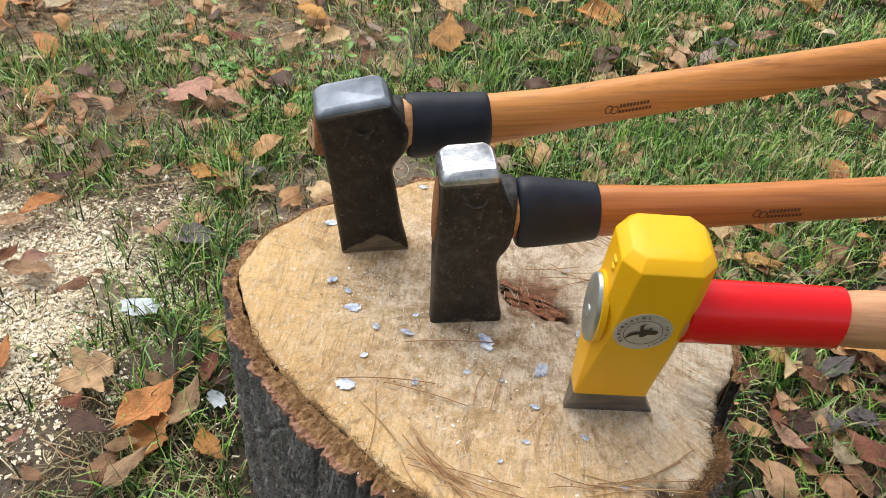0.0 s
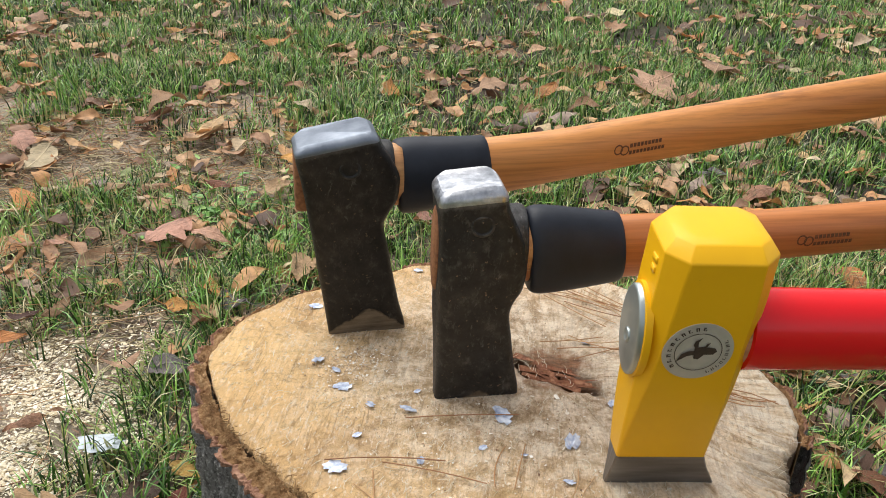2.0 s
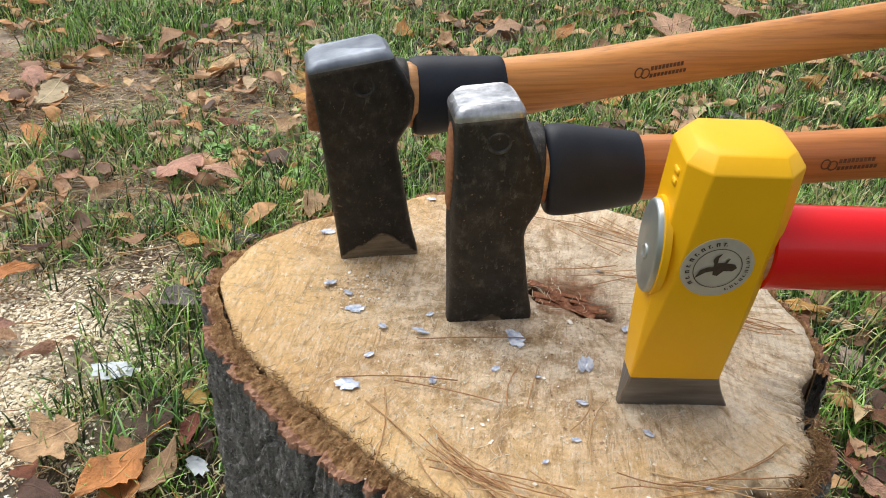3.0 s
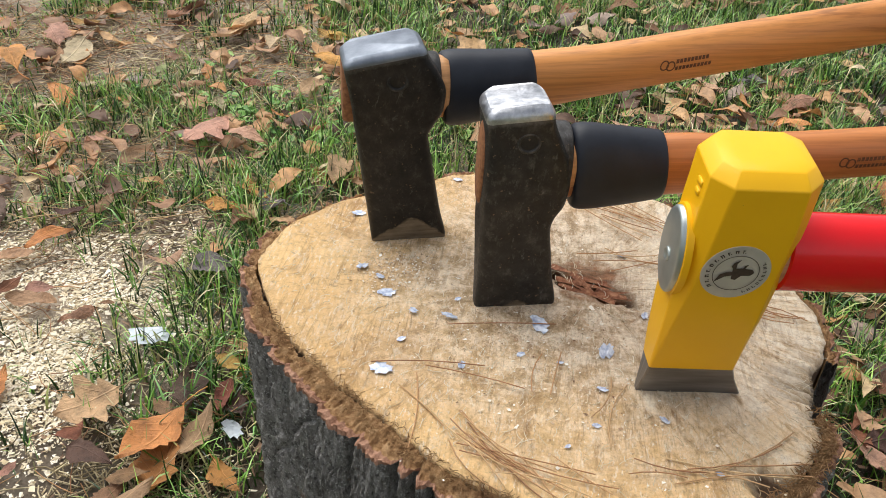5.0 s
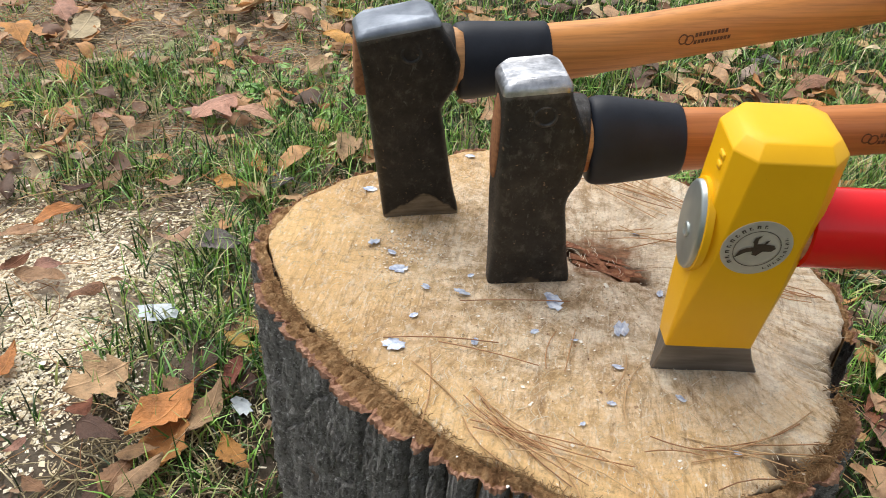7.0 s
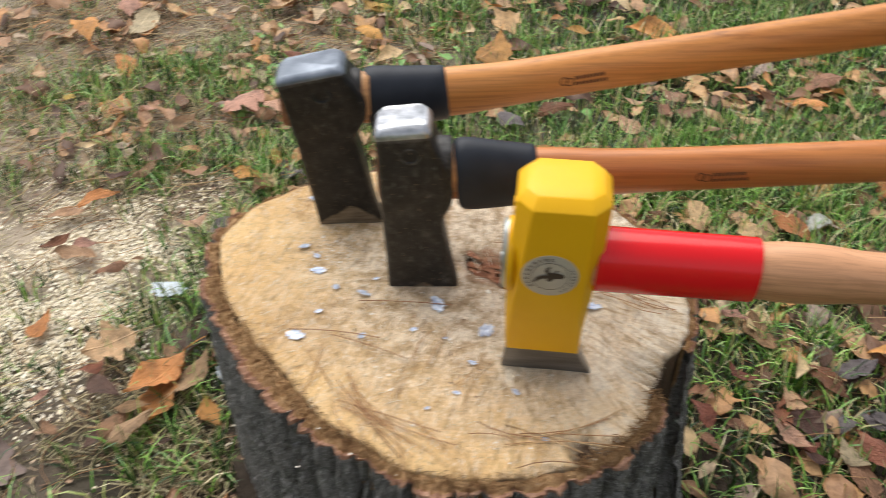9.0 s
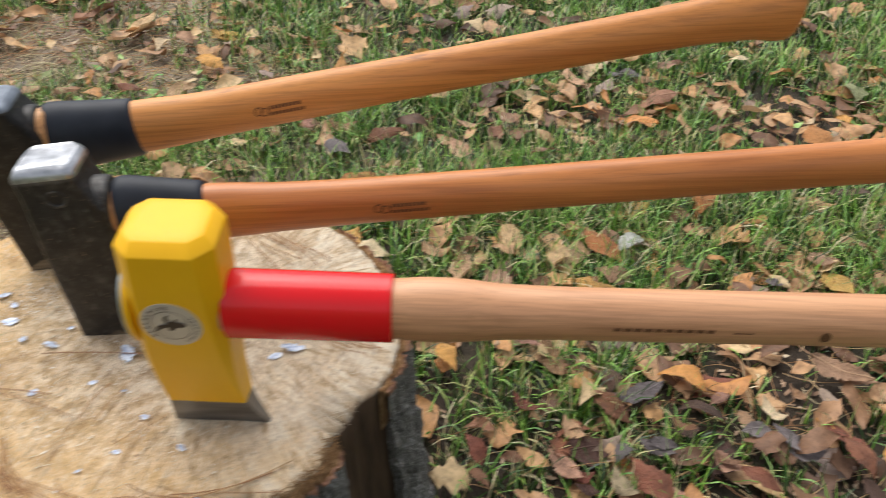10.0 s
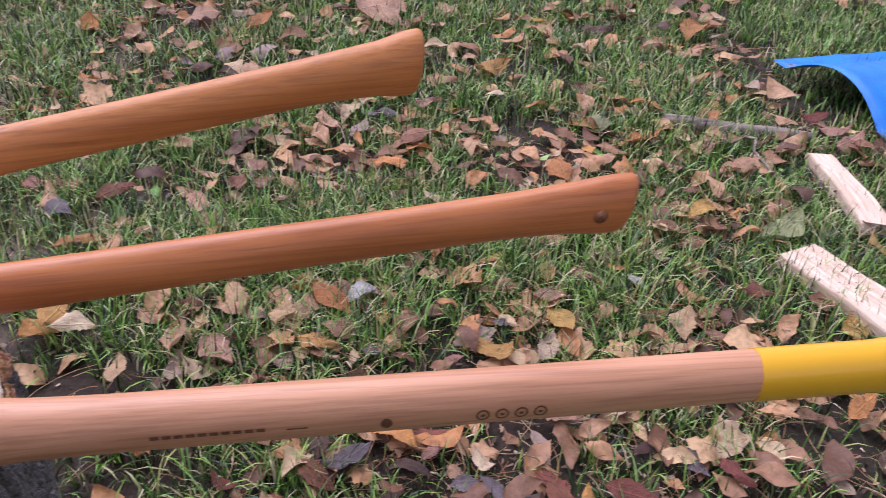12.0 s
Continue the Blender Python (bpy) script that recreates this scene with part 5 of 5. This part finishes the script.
# ---- things at the far side ----
def tarpaulin():
    """A stiff blue sheet whose near edge arches up off the grass."""
    ob = thing("tarpaulin", (1.462, 1.675, 0), "blue woven plastic tarpaulin arched over the grass", "tarpaulin", yaw=-72)
    n, k = 44, 24
    v, f = [], []

    def at(s, t):
        x = s * 1.0 - 0.02
        y = 0.95 * t + 0.03 * math.sin(6 * s)
        hump = max(0.0, math.sin(math.pi * min(1.0, max(0.0, (x + 0.02) / 0.40)))) ** 0.8
        z = 0.020 + 0.100 * hump * (1 - 0.45 * t) + 0.050 * (1 - hump) * math.exp(-((x + .02) / .03) ** 2) + 0.035 * t * (x > 0.3) * math.sin(5 * x) ** 2
        return x, y, z + 0.012 * noise.noise((x * 12, y * 5, 1)) * (0.3 + t) + 0.006 * noise.noise((x * 26, y * 18, 4)) * min(1.0, t * 4)

    for i in range(n + 1):
        for j in range(k + 1):
            v.append(at(i / n, j / k))
    for i in range(n):
        for j in range(k):
            f.append((i * (k + 1) + j, (i + 1) * (k + 1) + j, (i + 1) * (k + 1) + j + 1, i * (k + 1) + j + 1))
    sheet = mesh_ob("sheet", v, f, TARP, ob)
    sheet.modifiers.new("thickness", "SOLIDIFY").thickness = 0.001
    ex, ey, ez = at(0.035, 0.03)
    eye = [[(ex + r * math.cos(2 * math.pi * i / 20), ey + r * math.sin(2 * math.pi * i / 20), ez + z) for i in range(20)] for r, z in ((.012, -.001), (.0115, .004), (.007, .004), (.006, -.001))]
    mesh_ob("eyelet", *loft(eye, caps=True), DULL, ob, label="metal eyelet in the corner")
    return ob


def split_billet(at, turn, length, width, thick, label, taper=0.1):
    """A split length of firewood: fibrous faces, torn ends."""
    rng = random.Random(int(length * 1000))
    rings = []
    for i in range(25):
        x = length * (i / 24 - 0.5)
        ring = []
        for j, (y, z) in enumerate(box_section(-width / 2, width / 2, 0, thick, thick * 0.22, 3)):
            tear = rng.uniform(-0.018, 0.018) if i in (0, 24) else 0
            ring.append((x + tear, y * (1 - taper * i / 24) + 0.002 * noise.noise((x * 30, y * 40, 1)), z * (0.8 + 0.2 * math.sin(i / 8)) + 0.003 * noise.noise((x * 14, y * 120, 5))))
        rings.append(ring)
    ob = mesh_ob("split_billet", *loft(rings), SPLIT, smooth=False)
    strip = [[(length * (i / 12 - 0.5) * 0.97, width * (0.46 + 0.05 * noise.noise((i, 1, 1))) * q, h) for q, h in ((-0.9, 0.001), (-0.9, -0.006), (0.9, -0.007), (0.9, 0.001))] for i in range(13)]
    mesh_ob("bark_strip", *loft(strip), BARK, ob, False, "dark bark left on the underside")
    ob.matrix_basis = pose(*at, 0, 0, turn)
    return tagged(ob, label, "firewood", "split firewood")


def stick(points, radius, label, name="stick"):
    rings = []
    for i, p in enumerate(points):
        q, o = points[min(i + 1, len(points) - 1)], points[max(i - 1, 0)]
        d = (Vector(q) - Vector(o)).normalized()
        a = d.cross(Vector((0, 0, 1))).normalized()
        b = a.cross(d)
        r = radius * (1 - 0.35 * i / len(points))
        rings.append([tuple(Vector(p) + (a * math.cos(2 * math.pi * j / 10) + b * math.sin(2 * math.pi * j / 10)) * r * (1 + 0.18 * noise.noise((i, j, 2)))) for j in range(10)])
    ob = mesh_ob(name, *loft(rings), GREYWOOD)
    return tagged(ob, label, "stick")


tarpaulin()
split_billet((1.430, 1.082, 0.014), 93, 0.28, 0.066, 0.034, "pale freshly split firewood lying in fallen leaves", 0.25)
split_billet((1.335, 0.672, 0.012), -64, 0.36, 0.094, 0.034, "cream freshly split firewood with torn fibres in the grass")
stick([(1.11 + .033 * i, 1.365 - .0045 * i + .004 * math.sin(i), .030) for i in range(11)], .020, "weathered grey rotten stick in the grass")
stick([(1.275, 1.30, .035), (1.290, 1.26, .05), (1.268, 1.20, .05), (1.285, 1.15, .04), (1.305, 1.08, .025)], .0035, "thin pale grey twig in the grass", "twig")


# ---- loose stuff ----
rs = np.random.RandomState(5)


def away_from_stump(x, y, gap=0.03):
    a = math.degrees(math.atan2(y - CY, x - CX))
    return math.hypot(x - CX, y - CY) > rim(a) * flare(0.02, a) + gap * 0.7


def bare(x, y):
    """0 on lawn to 1 on bare earth."""
    b = 0.0
    for cx, cy, r, k in ((-1.05, 1.22, .30, .92), (-.72, 1.24, .16, .8), (-1.5, 1.0, .5, .85), (-.57, .45, .11, .98), (-.68, .30, .20, .90), (-.62, .12, .14, .85), (-.75, .05, .2, .5), (-1.05, .55, .2, .6), (.42, .28, .14, .3), (.70, .26, .28, .62), (-.42, .08, .13, .55), (-.85, .75, .15, .6)):
        b = max(b, k * math.exp(-(((x - cx) ** 2 + (y - cy) ** 2) / r ** 2) ** 2))
    return b


def grass():
    """Tufts of tapered bent blades, thick on the lawn and thin on bare earth."""
    P, L, W, A, B = [], [], [], [], []
    for x0, x1, y0, y1, tufts, blades, wide in ((-1.5, 1.75, -.35, 1.25, 15500, 8, .00140), (-2.4, 2.6, 1.25, 2.6, 14000, 7, .0018), (-3.6, 4.2, 2.6, 5.5, 13000, 6, .0027), (-7, 8, 5.5, 11, 5000, 5, .006)):
        for _ in range(tufts):
            x, y = rs.uniform(x0, x1), rs.uniform(y0, y1)
            lush = 0.45 + 1.2 * noise.noise((x * 3.1, y * 3.1, 7)) + 0.5 * noise.noise((x * 9, y * 9, 3)) + (0.25 if x > 0.1 and y > 0.5 else 0.0) - (0.14 if x < -0.15 and y < 0.95 else 0.0) + 0.22 * math.exp(-((x - .42) ** 2 + (y - .36) ** 2) / .05) + 0.5 * math.exp(-((x - .10) ** 2 + (y - .50) ** 2) / .04) + 0.2 * math.exp(-((x + .30) ** 2 + (y + .06) ** 2) / .02)
            if not away_from_stump(x, y, 0.012) or rs.rand() < bare(x, y) or rs.rand() > (0.22 if y < 1.2 else 0.34) + lush:
                continue
            n = int(blades * (0.6 + 0.7 * max(0, lush)))
            tall = (0.92 if x > .3 else 1.0) * max(0.028, (0.047 + 0.022 * lush) * (1 - 0.3 * bare(x, y)))
            a = rs.uniform(0, 2 * math.pi, n)
            d = np.abs(rs.normal(0, 0.013, n))
            P.append(np.stack([x + d * np.cos(a), y + d * np.sin(a), np.full(n, ground_height(x, y) - 0.003)], 1))
            L.append(tall * rs.uniform(0.45, 1.5, n))
            W.append(wide * rs.uniform(0.55, 1.3, n))
            A.append(a + rs.normal(0, 0.8, n))
            B.append(np.minimum(1.5, np.abs(rs.normal(0.78, 0.40, n))))
    outer = np.random.RandomState(11)
    for reach, tufts, blades, wide in ((4.0, 7000, 5, .003), (9.0, 6000, 5, .006)):
        for _ in range(tufts):
            x, y = outer.normal(.2, reach * .6), outer.normal(1.0, reach * .6)
            if (-1.5 < x < 1.75 and -.35 < y < 1.25) or (-2.4 < x < 2.6 and 1.25 <= y < 2.6) or math.hypot(x - .2, y - 1) < reach * .3 * outer.rand():
                continue
            lush = 0.45 + 1.2 * noise.noise((x * 2.1, y * 2.1, 7))
            if outer.rand() > 0.4 + lush:
                continue
            a = outer.uniform(0, 2 * math.pi, blades)
            d = np.abs(outer.normal(0, 0.02, blades))
            P.append(np.stack([x + d * np.cos(a), y + d * np.sin(a), np.full(blades, (ground_height(x, y) if abs(x) < 8 and abs(y) < 9 else 0.0) - 0.003)], 1))
            L.append(0.05 * outer.uniform(0.5, 1.5, blades))
            W.append(wide * outer.uniform(0.55, 1.3, blades))
            A.append(a + outer.normal(0, 0.8, blades))
            B.append(np.minimum(1.5, np.abs(outer.normal(0.78, 0.40, blades))))
    P, L, W, A, B = (np.concatenate(q) for q in (P, L, W, A, B))
    N = len(P)
    turn = A + np.pi / 2 + rs.uniform(-.8, .8, N)
    side = np.stack([np.cos(turn), np.sin(turn), 0 * A], 1)
    lean = np.stack([np.cos(A), np.sin(A), 0 * A], 1)
    up = np.array([0, 0, 1.0])
    verts = np.zeros((N, 7, 3))
    pos, ang = P.copy(), 0.25 * B
    for i, w in enumerate((1.0, 0.95, 0.65, 0.0)):
        if i < 3:
            verts[:, 2 * i] = pos - side * (W * w)[:, None]
            verts[:, 2 * i + 1] = pos + side * (W * w)[:, None]
        else:
            verts[:, 6] = pos
        pos = pos + (lean * np.sin(ang)[:, None] + up * np.cos(ang)[:, None]) * (L / 3)[:, None]
        ang = np.minimum(ang + 0.60 * B, 1.70)
    tri = np.array([(0, 1, 3), (0, 3, 2), (2, 3, 5), (2, 5, 4), (4, 5, 6)])
    faces = (tri[None] + 7 * np.arange(N)[:, None, None]).reshape(-1, 3)
    tagged(mesh_ob("grass", verts.reshape(-1, 3), faces, GRASS), "green autumn lawn grass growing in uneven tufts", "grass", kind="stuff")


def clover():
    """Small broad weed leaves between the blades."""
    v, f = [], []
    for cx, cy, spread, count in ((-.55, .88, .08, 110), (-.62, 1.0, .10, 50), (-.40, .95, .07, 40), (.70, 1.12, .14, 22), (-.30, 1.05, .2, 14), (1.0, 1.3, .3, 18), (.2, 1.5, .5, 20)):
        for _ in range(count):
            x, y = rs.normal(cx, spread), rs.normal(cy, spread)
            lv, lf = SMALL_LEAVES[rs.randint(24)]
            m = pose(x, y, ground_height(x, y) + rs.uniform(.008, .026), rs.uniform(-25, 25), rs.uniform(-30, 10), rs.uniform(0, 360)) @ Matrix.Scale(rs.uniform(.016, .040), 4)
            b = len(v)
            v += [tuple(m @ Vector(p)) for p in lv]
            f += [tuple(b + i for i in q) for q in lf]
    tagged(mesh_ob("lawn_weeds", v, f, WEED), "small bright green weed leaves among the grass", "weeds", kind="stuff")


def strips(name, items, mat, label, category):
    """Thin bent three-sided strips: items are (x, y, z, length, turn, width, bend, tilt)."""
    v, f = [], []
    for x, y, z, l, a, w, bend, tilt in items:
        b = len(v)
        for i in range(5):
            t = i / 4 - 0.5
            aa = a + bend * t
            cx, cy = x + l * t * math.cos(aa), y + l * t * math.sin(aa)
            cz = z + l * t * tilt
            s, c = -math.sin(aa) * w, math.cos(aa) * w
            v += [(cx - s, cy - c, cz), (cx + s, cy + c, cz), (cx, cy, cz + w * 1.5)]
        for i in range(4):
            for j in range(3):
                p, q = b + 3 * i + j, b + 3 * i + (j + 1) % 3
                f.append((p, q, q + 3, p + 3))
    return tagged(mesh_ob(name, v, f, mat), label, category, kind="stuff")


def needles():
    items = []
    for x0, x1, y0, y1, count, wide in ((-1.4, 1.7, -.3, 1.3, 1500, .0006), (-2.2, 2.5, 1.3, 2.8, 700, .0009), (-1.6, -.3, .45, 1.6, 450, .0008), (.3, 1.5, .1, .9, 300, .0006)):
        for _ in range(count):
            x, y = rs.uniform(x0, x1), rs.uniform(y0, y1)
            if away_from_stump(x, y, 0.05):
                items.append((x, y, ground_height(x, y) + rs.uniform(.008, .03), rs.uniform(.05, .12), rs.uniform(0, 6.3), wide, rs.normal(0, .5), rs.normal(0, .10)))
    strips("pine_needles", items, NEEDLE, "dry tan pine needles strewn over the lawn", "pine needles")
    items = []
    for x0, x1, y0, y1, count, wide in ((-1.5, 1.75, -.3, 1.3, 6500, .0008), (-2.4, 2.6, 1.3, 2.8, 5000, .0011), (-1.5, -.3, .35, 1.35, 3500, .0009), (-.36, -.2, -.12, .0, 160, .0010), (-.50, -.28, -.10, .06, 260, .0009)):
        for _ in range(count):
            x, y = rs.uniform(x0, x1), rs.uniform(y0, y1)
            if away_from_stump(x, y, 0.05) and math.hypot(x + .64, y - .24) > .16 and (x < -.1 or rs.rand() < .2):
                items.append((x, y, ground_height(x, y) + rs.uniform(.002, .012), rs.uniform(.02, .065), rs.uniform(0, 6.3), wide, rs.normal(0, .9), rs.normal(0, .14)))
    strips("dry_thatch", items, THATCH, "dead straw-coloured grass lying between the tufts", "thatch")
    items = []
    for cx, cy, count, spread, a in ((-.025, -.150, 12, .012, -.45), (.02, -.165, 5, .015, -.3), (.11, -.148, 5, .020, .1), (.09, .19, 12, .016, -.6), (.085, .11, 5, .012, .2), (-.10, -.06, 3, .04, .3), (.16, -.125, 4, .016, .4), (.185, .06, 6, .014, -.5), (-.08, -.09, 2, .03, 1.9), (.03, -.08, 4, .03, 1.2)):
        for _ in range(count):
            items.append((cx + rs.normal(0, spread), cy + rs.normal(0, spread * .6), H + rs.uniform(.002, .005), rs.uniform(.04, .10), a + rs.normal(0, .22), .0005, rs.normal(0, .25), 0.0))
    strips("pine_needles", items, NEEDLE, "dry reddish pine needles fallen on the stump", "pine needles")


def flakes(name, items, mat, label, category):
    """Small tilted chips: items are (x, y, z, length, width, turn, tilt)."""
    v, f = [], []
    chip = np.random.RandomState(len(items))
    for x, y, z, l, w, a, tilt in items:
        c, s = math.cos(a), math.sin(a)
        b = len(v)
        jag = chip.uniform(-.22, .22, 8)
        for du, dv, h in ((-.5 + jag[0], -.4 + jag[1], 0), (.4 + jag[2], -.4 + jag[3], tilt), (.4 + jag[4], .4 + jag[5], tilt), (-.4 + jag[6], .4 + jag[7], 0)):
            v.append((x + c * du * l - s * dv * w, y + s * du * l + c * dv * w, z + h * l))
        v.append((x, y, z + tilt * l * .5 + l * .03))
        f += [(b, b + 1, b + 4), (b + 1, b + 2, b + 4), (b + 2, b + 3, b + 4), (b + 3, b, b + 4)]
    return tagged(mesh_ob(name, v, f, mat, smooth=False), label, category, kind="stuff")


def shavings():
    items = []
    for cx, cy, sx, sy, count in ((-.66, .34, .11, .07, 9500), (-.61, .15, .075, .09, 10000), (-.74, .10, .10, .08, 5000), (-.64, .25, .17, .15, 6000), (-.40, .02, .08, .06, 150)):
        for _ in range(count):
            x, y = rs.normal(cx, sx), rs.normal(cy, sy)
            if away_from_stump(x, y, 0.0) and rs.rand() < 0.70 + 1.5 * noise.noise((x * 14, y * 14, 2)):
                l = .0018 + abs(rs.normal(0, .0030))
                items.append((x, y, ground_height(x, y) + rs.uniform(.001, .010), l, l * rs.uniform(.25, .8), rs.uniform(0, 6.3), rs.normal(0, .14)))
    flakes("wood_shavings", items, SHAVING, "pale cream wood shavings scattered over soil and grass", "wood shavings")
    items = []
    for cx, cy, sx, sy, count in ((-1.05, 1.2, .30, .20, 5200), (-.62, .47, .12, .10, 900), (-.75, .72, .28, .22, 2600), (.75, .26, .3, .14, 1600), (-.4, .02, .16, .12, 700), (.5, 1.2, .7, .5, 3500)):
        for _ in range(count):
            x, y = rs.normal(cx, sx), rs.normal(cy, sy)
            if away_from_stump(x, y, 0.0):
                l = rs.uniform(.003, .013)
                items.append((x, y, ground_height(x, y) + rs.uniform(.001, .007), l, l * rs.uniform(.2, .7), rs.uniform(0, 6.3), rs.normal(0, .25)))
    flakes("leaf_crumbs", items, DEBRIS, "crumbled brown leaf bits strewn over bare soil", "leaf crumbs")
    items, rimdust = [], []
    for _ in range(1100):
        a = rs.uniform(-math.pi, math.pi)
        if abs(math.degrees(a) + 14) < 26:
            continue
        r = math.sqrt(rs.rand()) * .94 * (rim(math.degrees(a)) - bark_depth(math.degrees(a)))
        l = .0004 + abs(rs.normal(0, .0008))
        items.append((CX + r * math.cos(a), CY + r * math.sin(a), H + .0008, l, l * rs.uniform(.4, 1), rs.uniform(0, 6.3), rs.normal(0, .2)))
    for cx, cy, spread, count in ((.03, -.01, .055, 420), (.06, .05, .04, 160), (-.13, .05, .022, 420), (.02, -.10, .06, 160), (-.04, .0, .05, 260)):
        for _ in range(count):
            l = abs(rs.normal(.0012, .0008)) + .0004
            items.append((rs.normal(cx, spread), rs.normal(cy, spread), H + .0008, l, l * rs.uniform(.4, 1), rs.uniform(0, 6.3), rs.normal(0, .2)))
    for _ in range(900):
        a = rs.uniform(radians(150), radians(312))
        deg = math.degrees(a)
        r = rim(deg) - bark_depth(deg) * rs.uniform(.3, 1.15)
        l = rs.uniform(.0006, .0026)
        rimdust.append((CX + r * math.cos(a), CY + r * math.sin(a), H + rs.uniform(-.003, .002), l, l * .5, rs.uniform(0, 6.3), rs.normal(0, .4)))
    flakes("bark_dust", rimdust, INNER, "brown bark dust caught along the sawn rim", "bark dust")
    fibres = []
    for _ in range(900):
        a = rs.uniform(-math.pi, math.pi)
        deg = math.degrees(a)
        r = math.sqrt(rs.rand()) * .97 * (rim(deg) - bark_depth(deg))
        if abs(deg + 14) < 24 and r > 0.15:
            continue
        fibres.append((CX + r * math.cos(a), CY + r * math.sin(a), H + .0012, rs.uniform(.003, .013), rs.normal(1.35, .5), .00022, rs.normal(0, .5), 0.0))
    for _ in range(110):
        a = rs.uniform(radians(-34), radians(8))
        r = (rim(math.degrees(a)) - bark_depth(math.degrees(a))) * rs.uniform(.86, 1.0)
        fibres.append((CX + r * math.cos(a), CY + r * math.sin(a), H - .004 + rs.uniform(-.008, .004), rs.uniform(.006, .016), a + rs.normal(.5, .4), .0002, rs.normal(0, .5), rs.normal(-.3, .3)))
    shreds = []
    for _ in range(200):
        a = rs.uniform(radians(-50), radians(-22))
        r = rim(math.degrees(a)) - bark_depth(math.degrees(a)) * rs.uniform(.3, 1.15)
        shreds.append((CX + r * math.cos(a), CY + r * math.sin(a), H + rs.uniform(-.002, .004), rs.uniform(.005, .016), rs.uniform(0, 6.3), .0004, rs.normal(0, .8), rs.normal(0, .2)))
    for _ in range(420):
        a = rs.uniform(radians(190), radians(300))
        r = rim(math.degrees(a)) - bark_depth(math.degrees(a)) * rs.uniform(.35, 1.1)
        shreds.append((CX + r * math.cos(a), CY + r * math.sin(a), H + rs.uniform(-.003, .003), rs.uniform(.004, .012), rs.uniform(0, 6.3), .0003, rs.normal(0, .8), rs.normal(0, .2)))
    strips("bark_shreds", shreds, INNER, "brown fibrous shreds of rotten inner bark", "bark shreds")
    strips("wood_fibres", fibres, SHAVING, "loose pale wood fibres torn up by the saw", "wood fibres")
    items = [q for q in items if math.hypot((q[0] - .04) / .055, (q[1] - .07) / .03) > 1]
    flakes("sawdust_crumbs", items, CRUMB, "bark crumbs and sawdust strewn over the sawn stump top", "sawdust")


def litter():
    """Countless smaller leaves, in one piece."""
    v, f = [], []
    for x0, x1, y0, y1, count, s0, s1 in ((-1.5, 1.8, -.3, 1.2, 420, .035, .08), (-2.4, 2.7, 1.2, 2.6, 1450, .035, .085), (.15, 1.8, .35, 1.3, 620, .03, .075), (-3.6, 4.2, 2.6, 5.5, 900, .05, .11), (-7, 8, 5.5, 11, 700, .06, .12), (.30, 1.5, .05, .65, 70, .03, .065), (-1.6, -.28, .42, 1.3, 170, .03, .08), (1.0, 3.4, 2.1, 4.6, 260, .05, .10), (-4.5, -1.4, -2.5, 4.5, 420, .05, .10), (1.8, 5.0, -2.5, 4.5, 420, .05, .10), (-1.5, 1.9, -2.6, -.3, 330, .045, .10), (1.2, 1.9, .9, 1.6, 90, .05, .10), (.28, .60, .05, .45, 20, .03, .06), (.40, 1.05, .08, .42, 35, .03, .065)):
        for _ in range(count):
            x, y = rs.uniform(x0, x1), rs.uniform(y0, y1)
            if not away_from_stump(x, y, 0.03):
                continue
            if math.hypot((x - 1.43) / .11, (y - 1.07) / .20) < 1 or math.hypot(x - 1.31, y - .72) < .16 or (x > 1.45 and 1.4 < y < 2.3):
                continue
            if x < -.35 and y < .5 and rs.rand() < .6:
                continue
            lv, lf = SMALL_LEAVES[rs.randint(28)]
            m = pose(x, y, 0, rs.uniform(-24, 24) + 180 * (rs.rand() < .35), rs.uniform(-20, 20), rs.uniform(0, 360)) @ Matrix.Scale(rs.uniform(s0, s1), 4)
            pts = [m @ Vector(p) for p in lv]
            lift = ground_height(x, y) + rs.uniform(0.004, 0.026) + (0.004 if y > 1.1 and x > 0 else 0.0) - min(p.z for p in pts)
            b = len(v)
            v += [(p.x, p.y, p.z + lift) for p in pts]
            f += [tuple(b + i for i in q) for q in lf]
    tagged(mesh_ob("leaf_litter", v, f, LITTER), "small dry brown and orange leaves littering the lawn", "leaf litter", kind="stuff")


grass()
clover()
needles()
shavings()
litter()
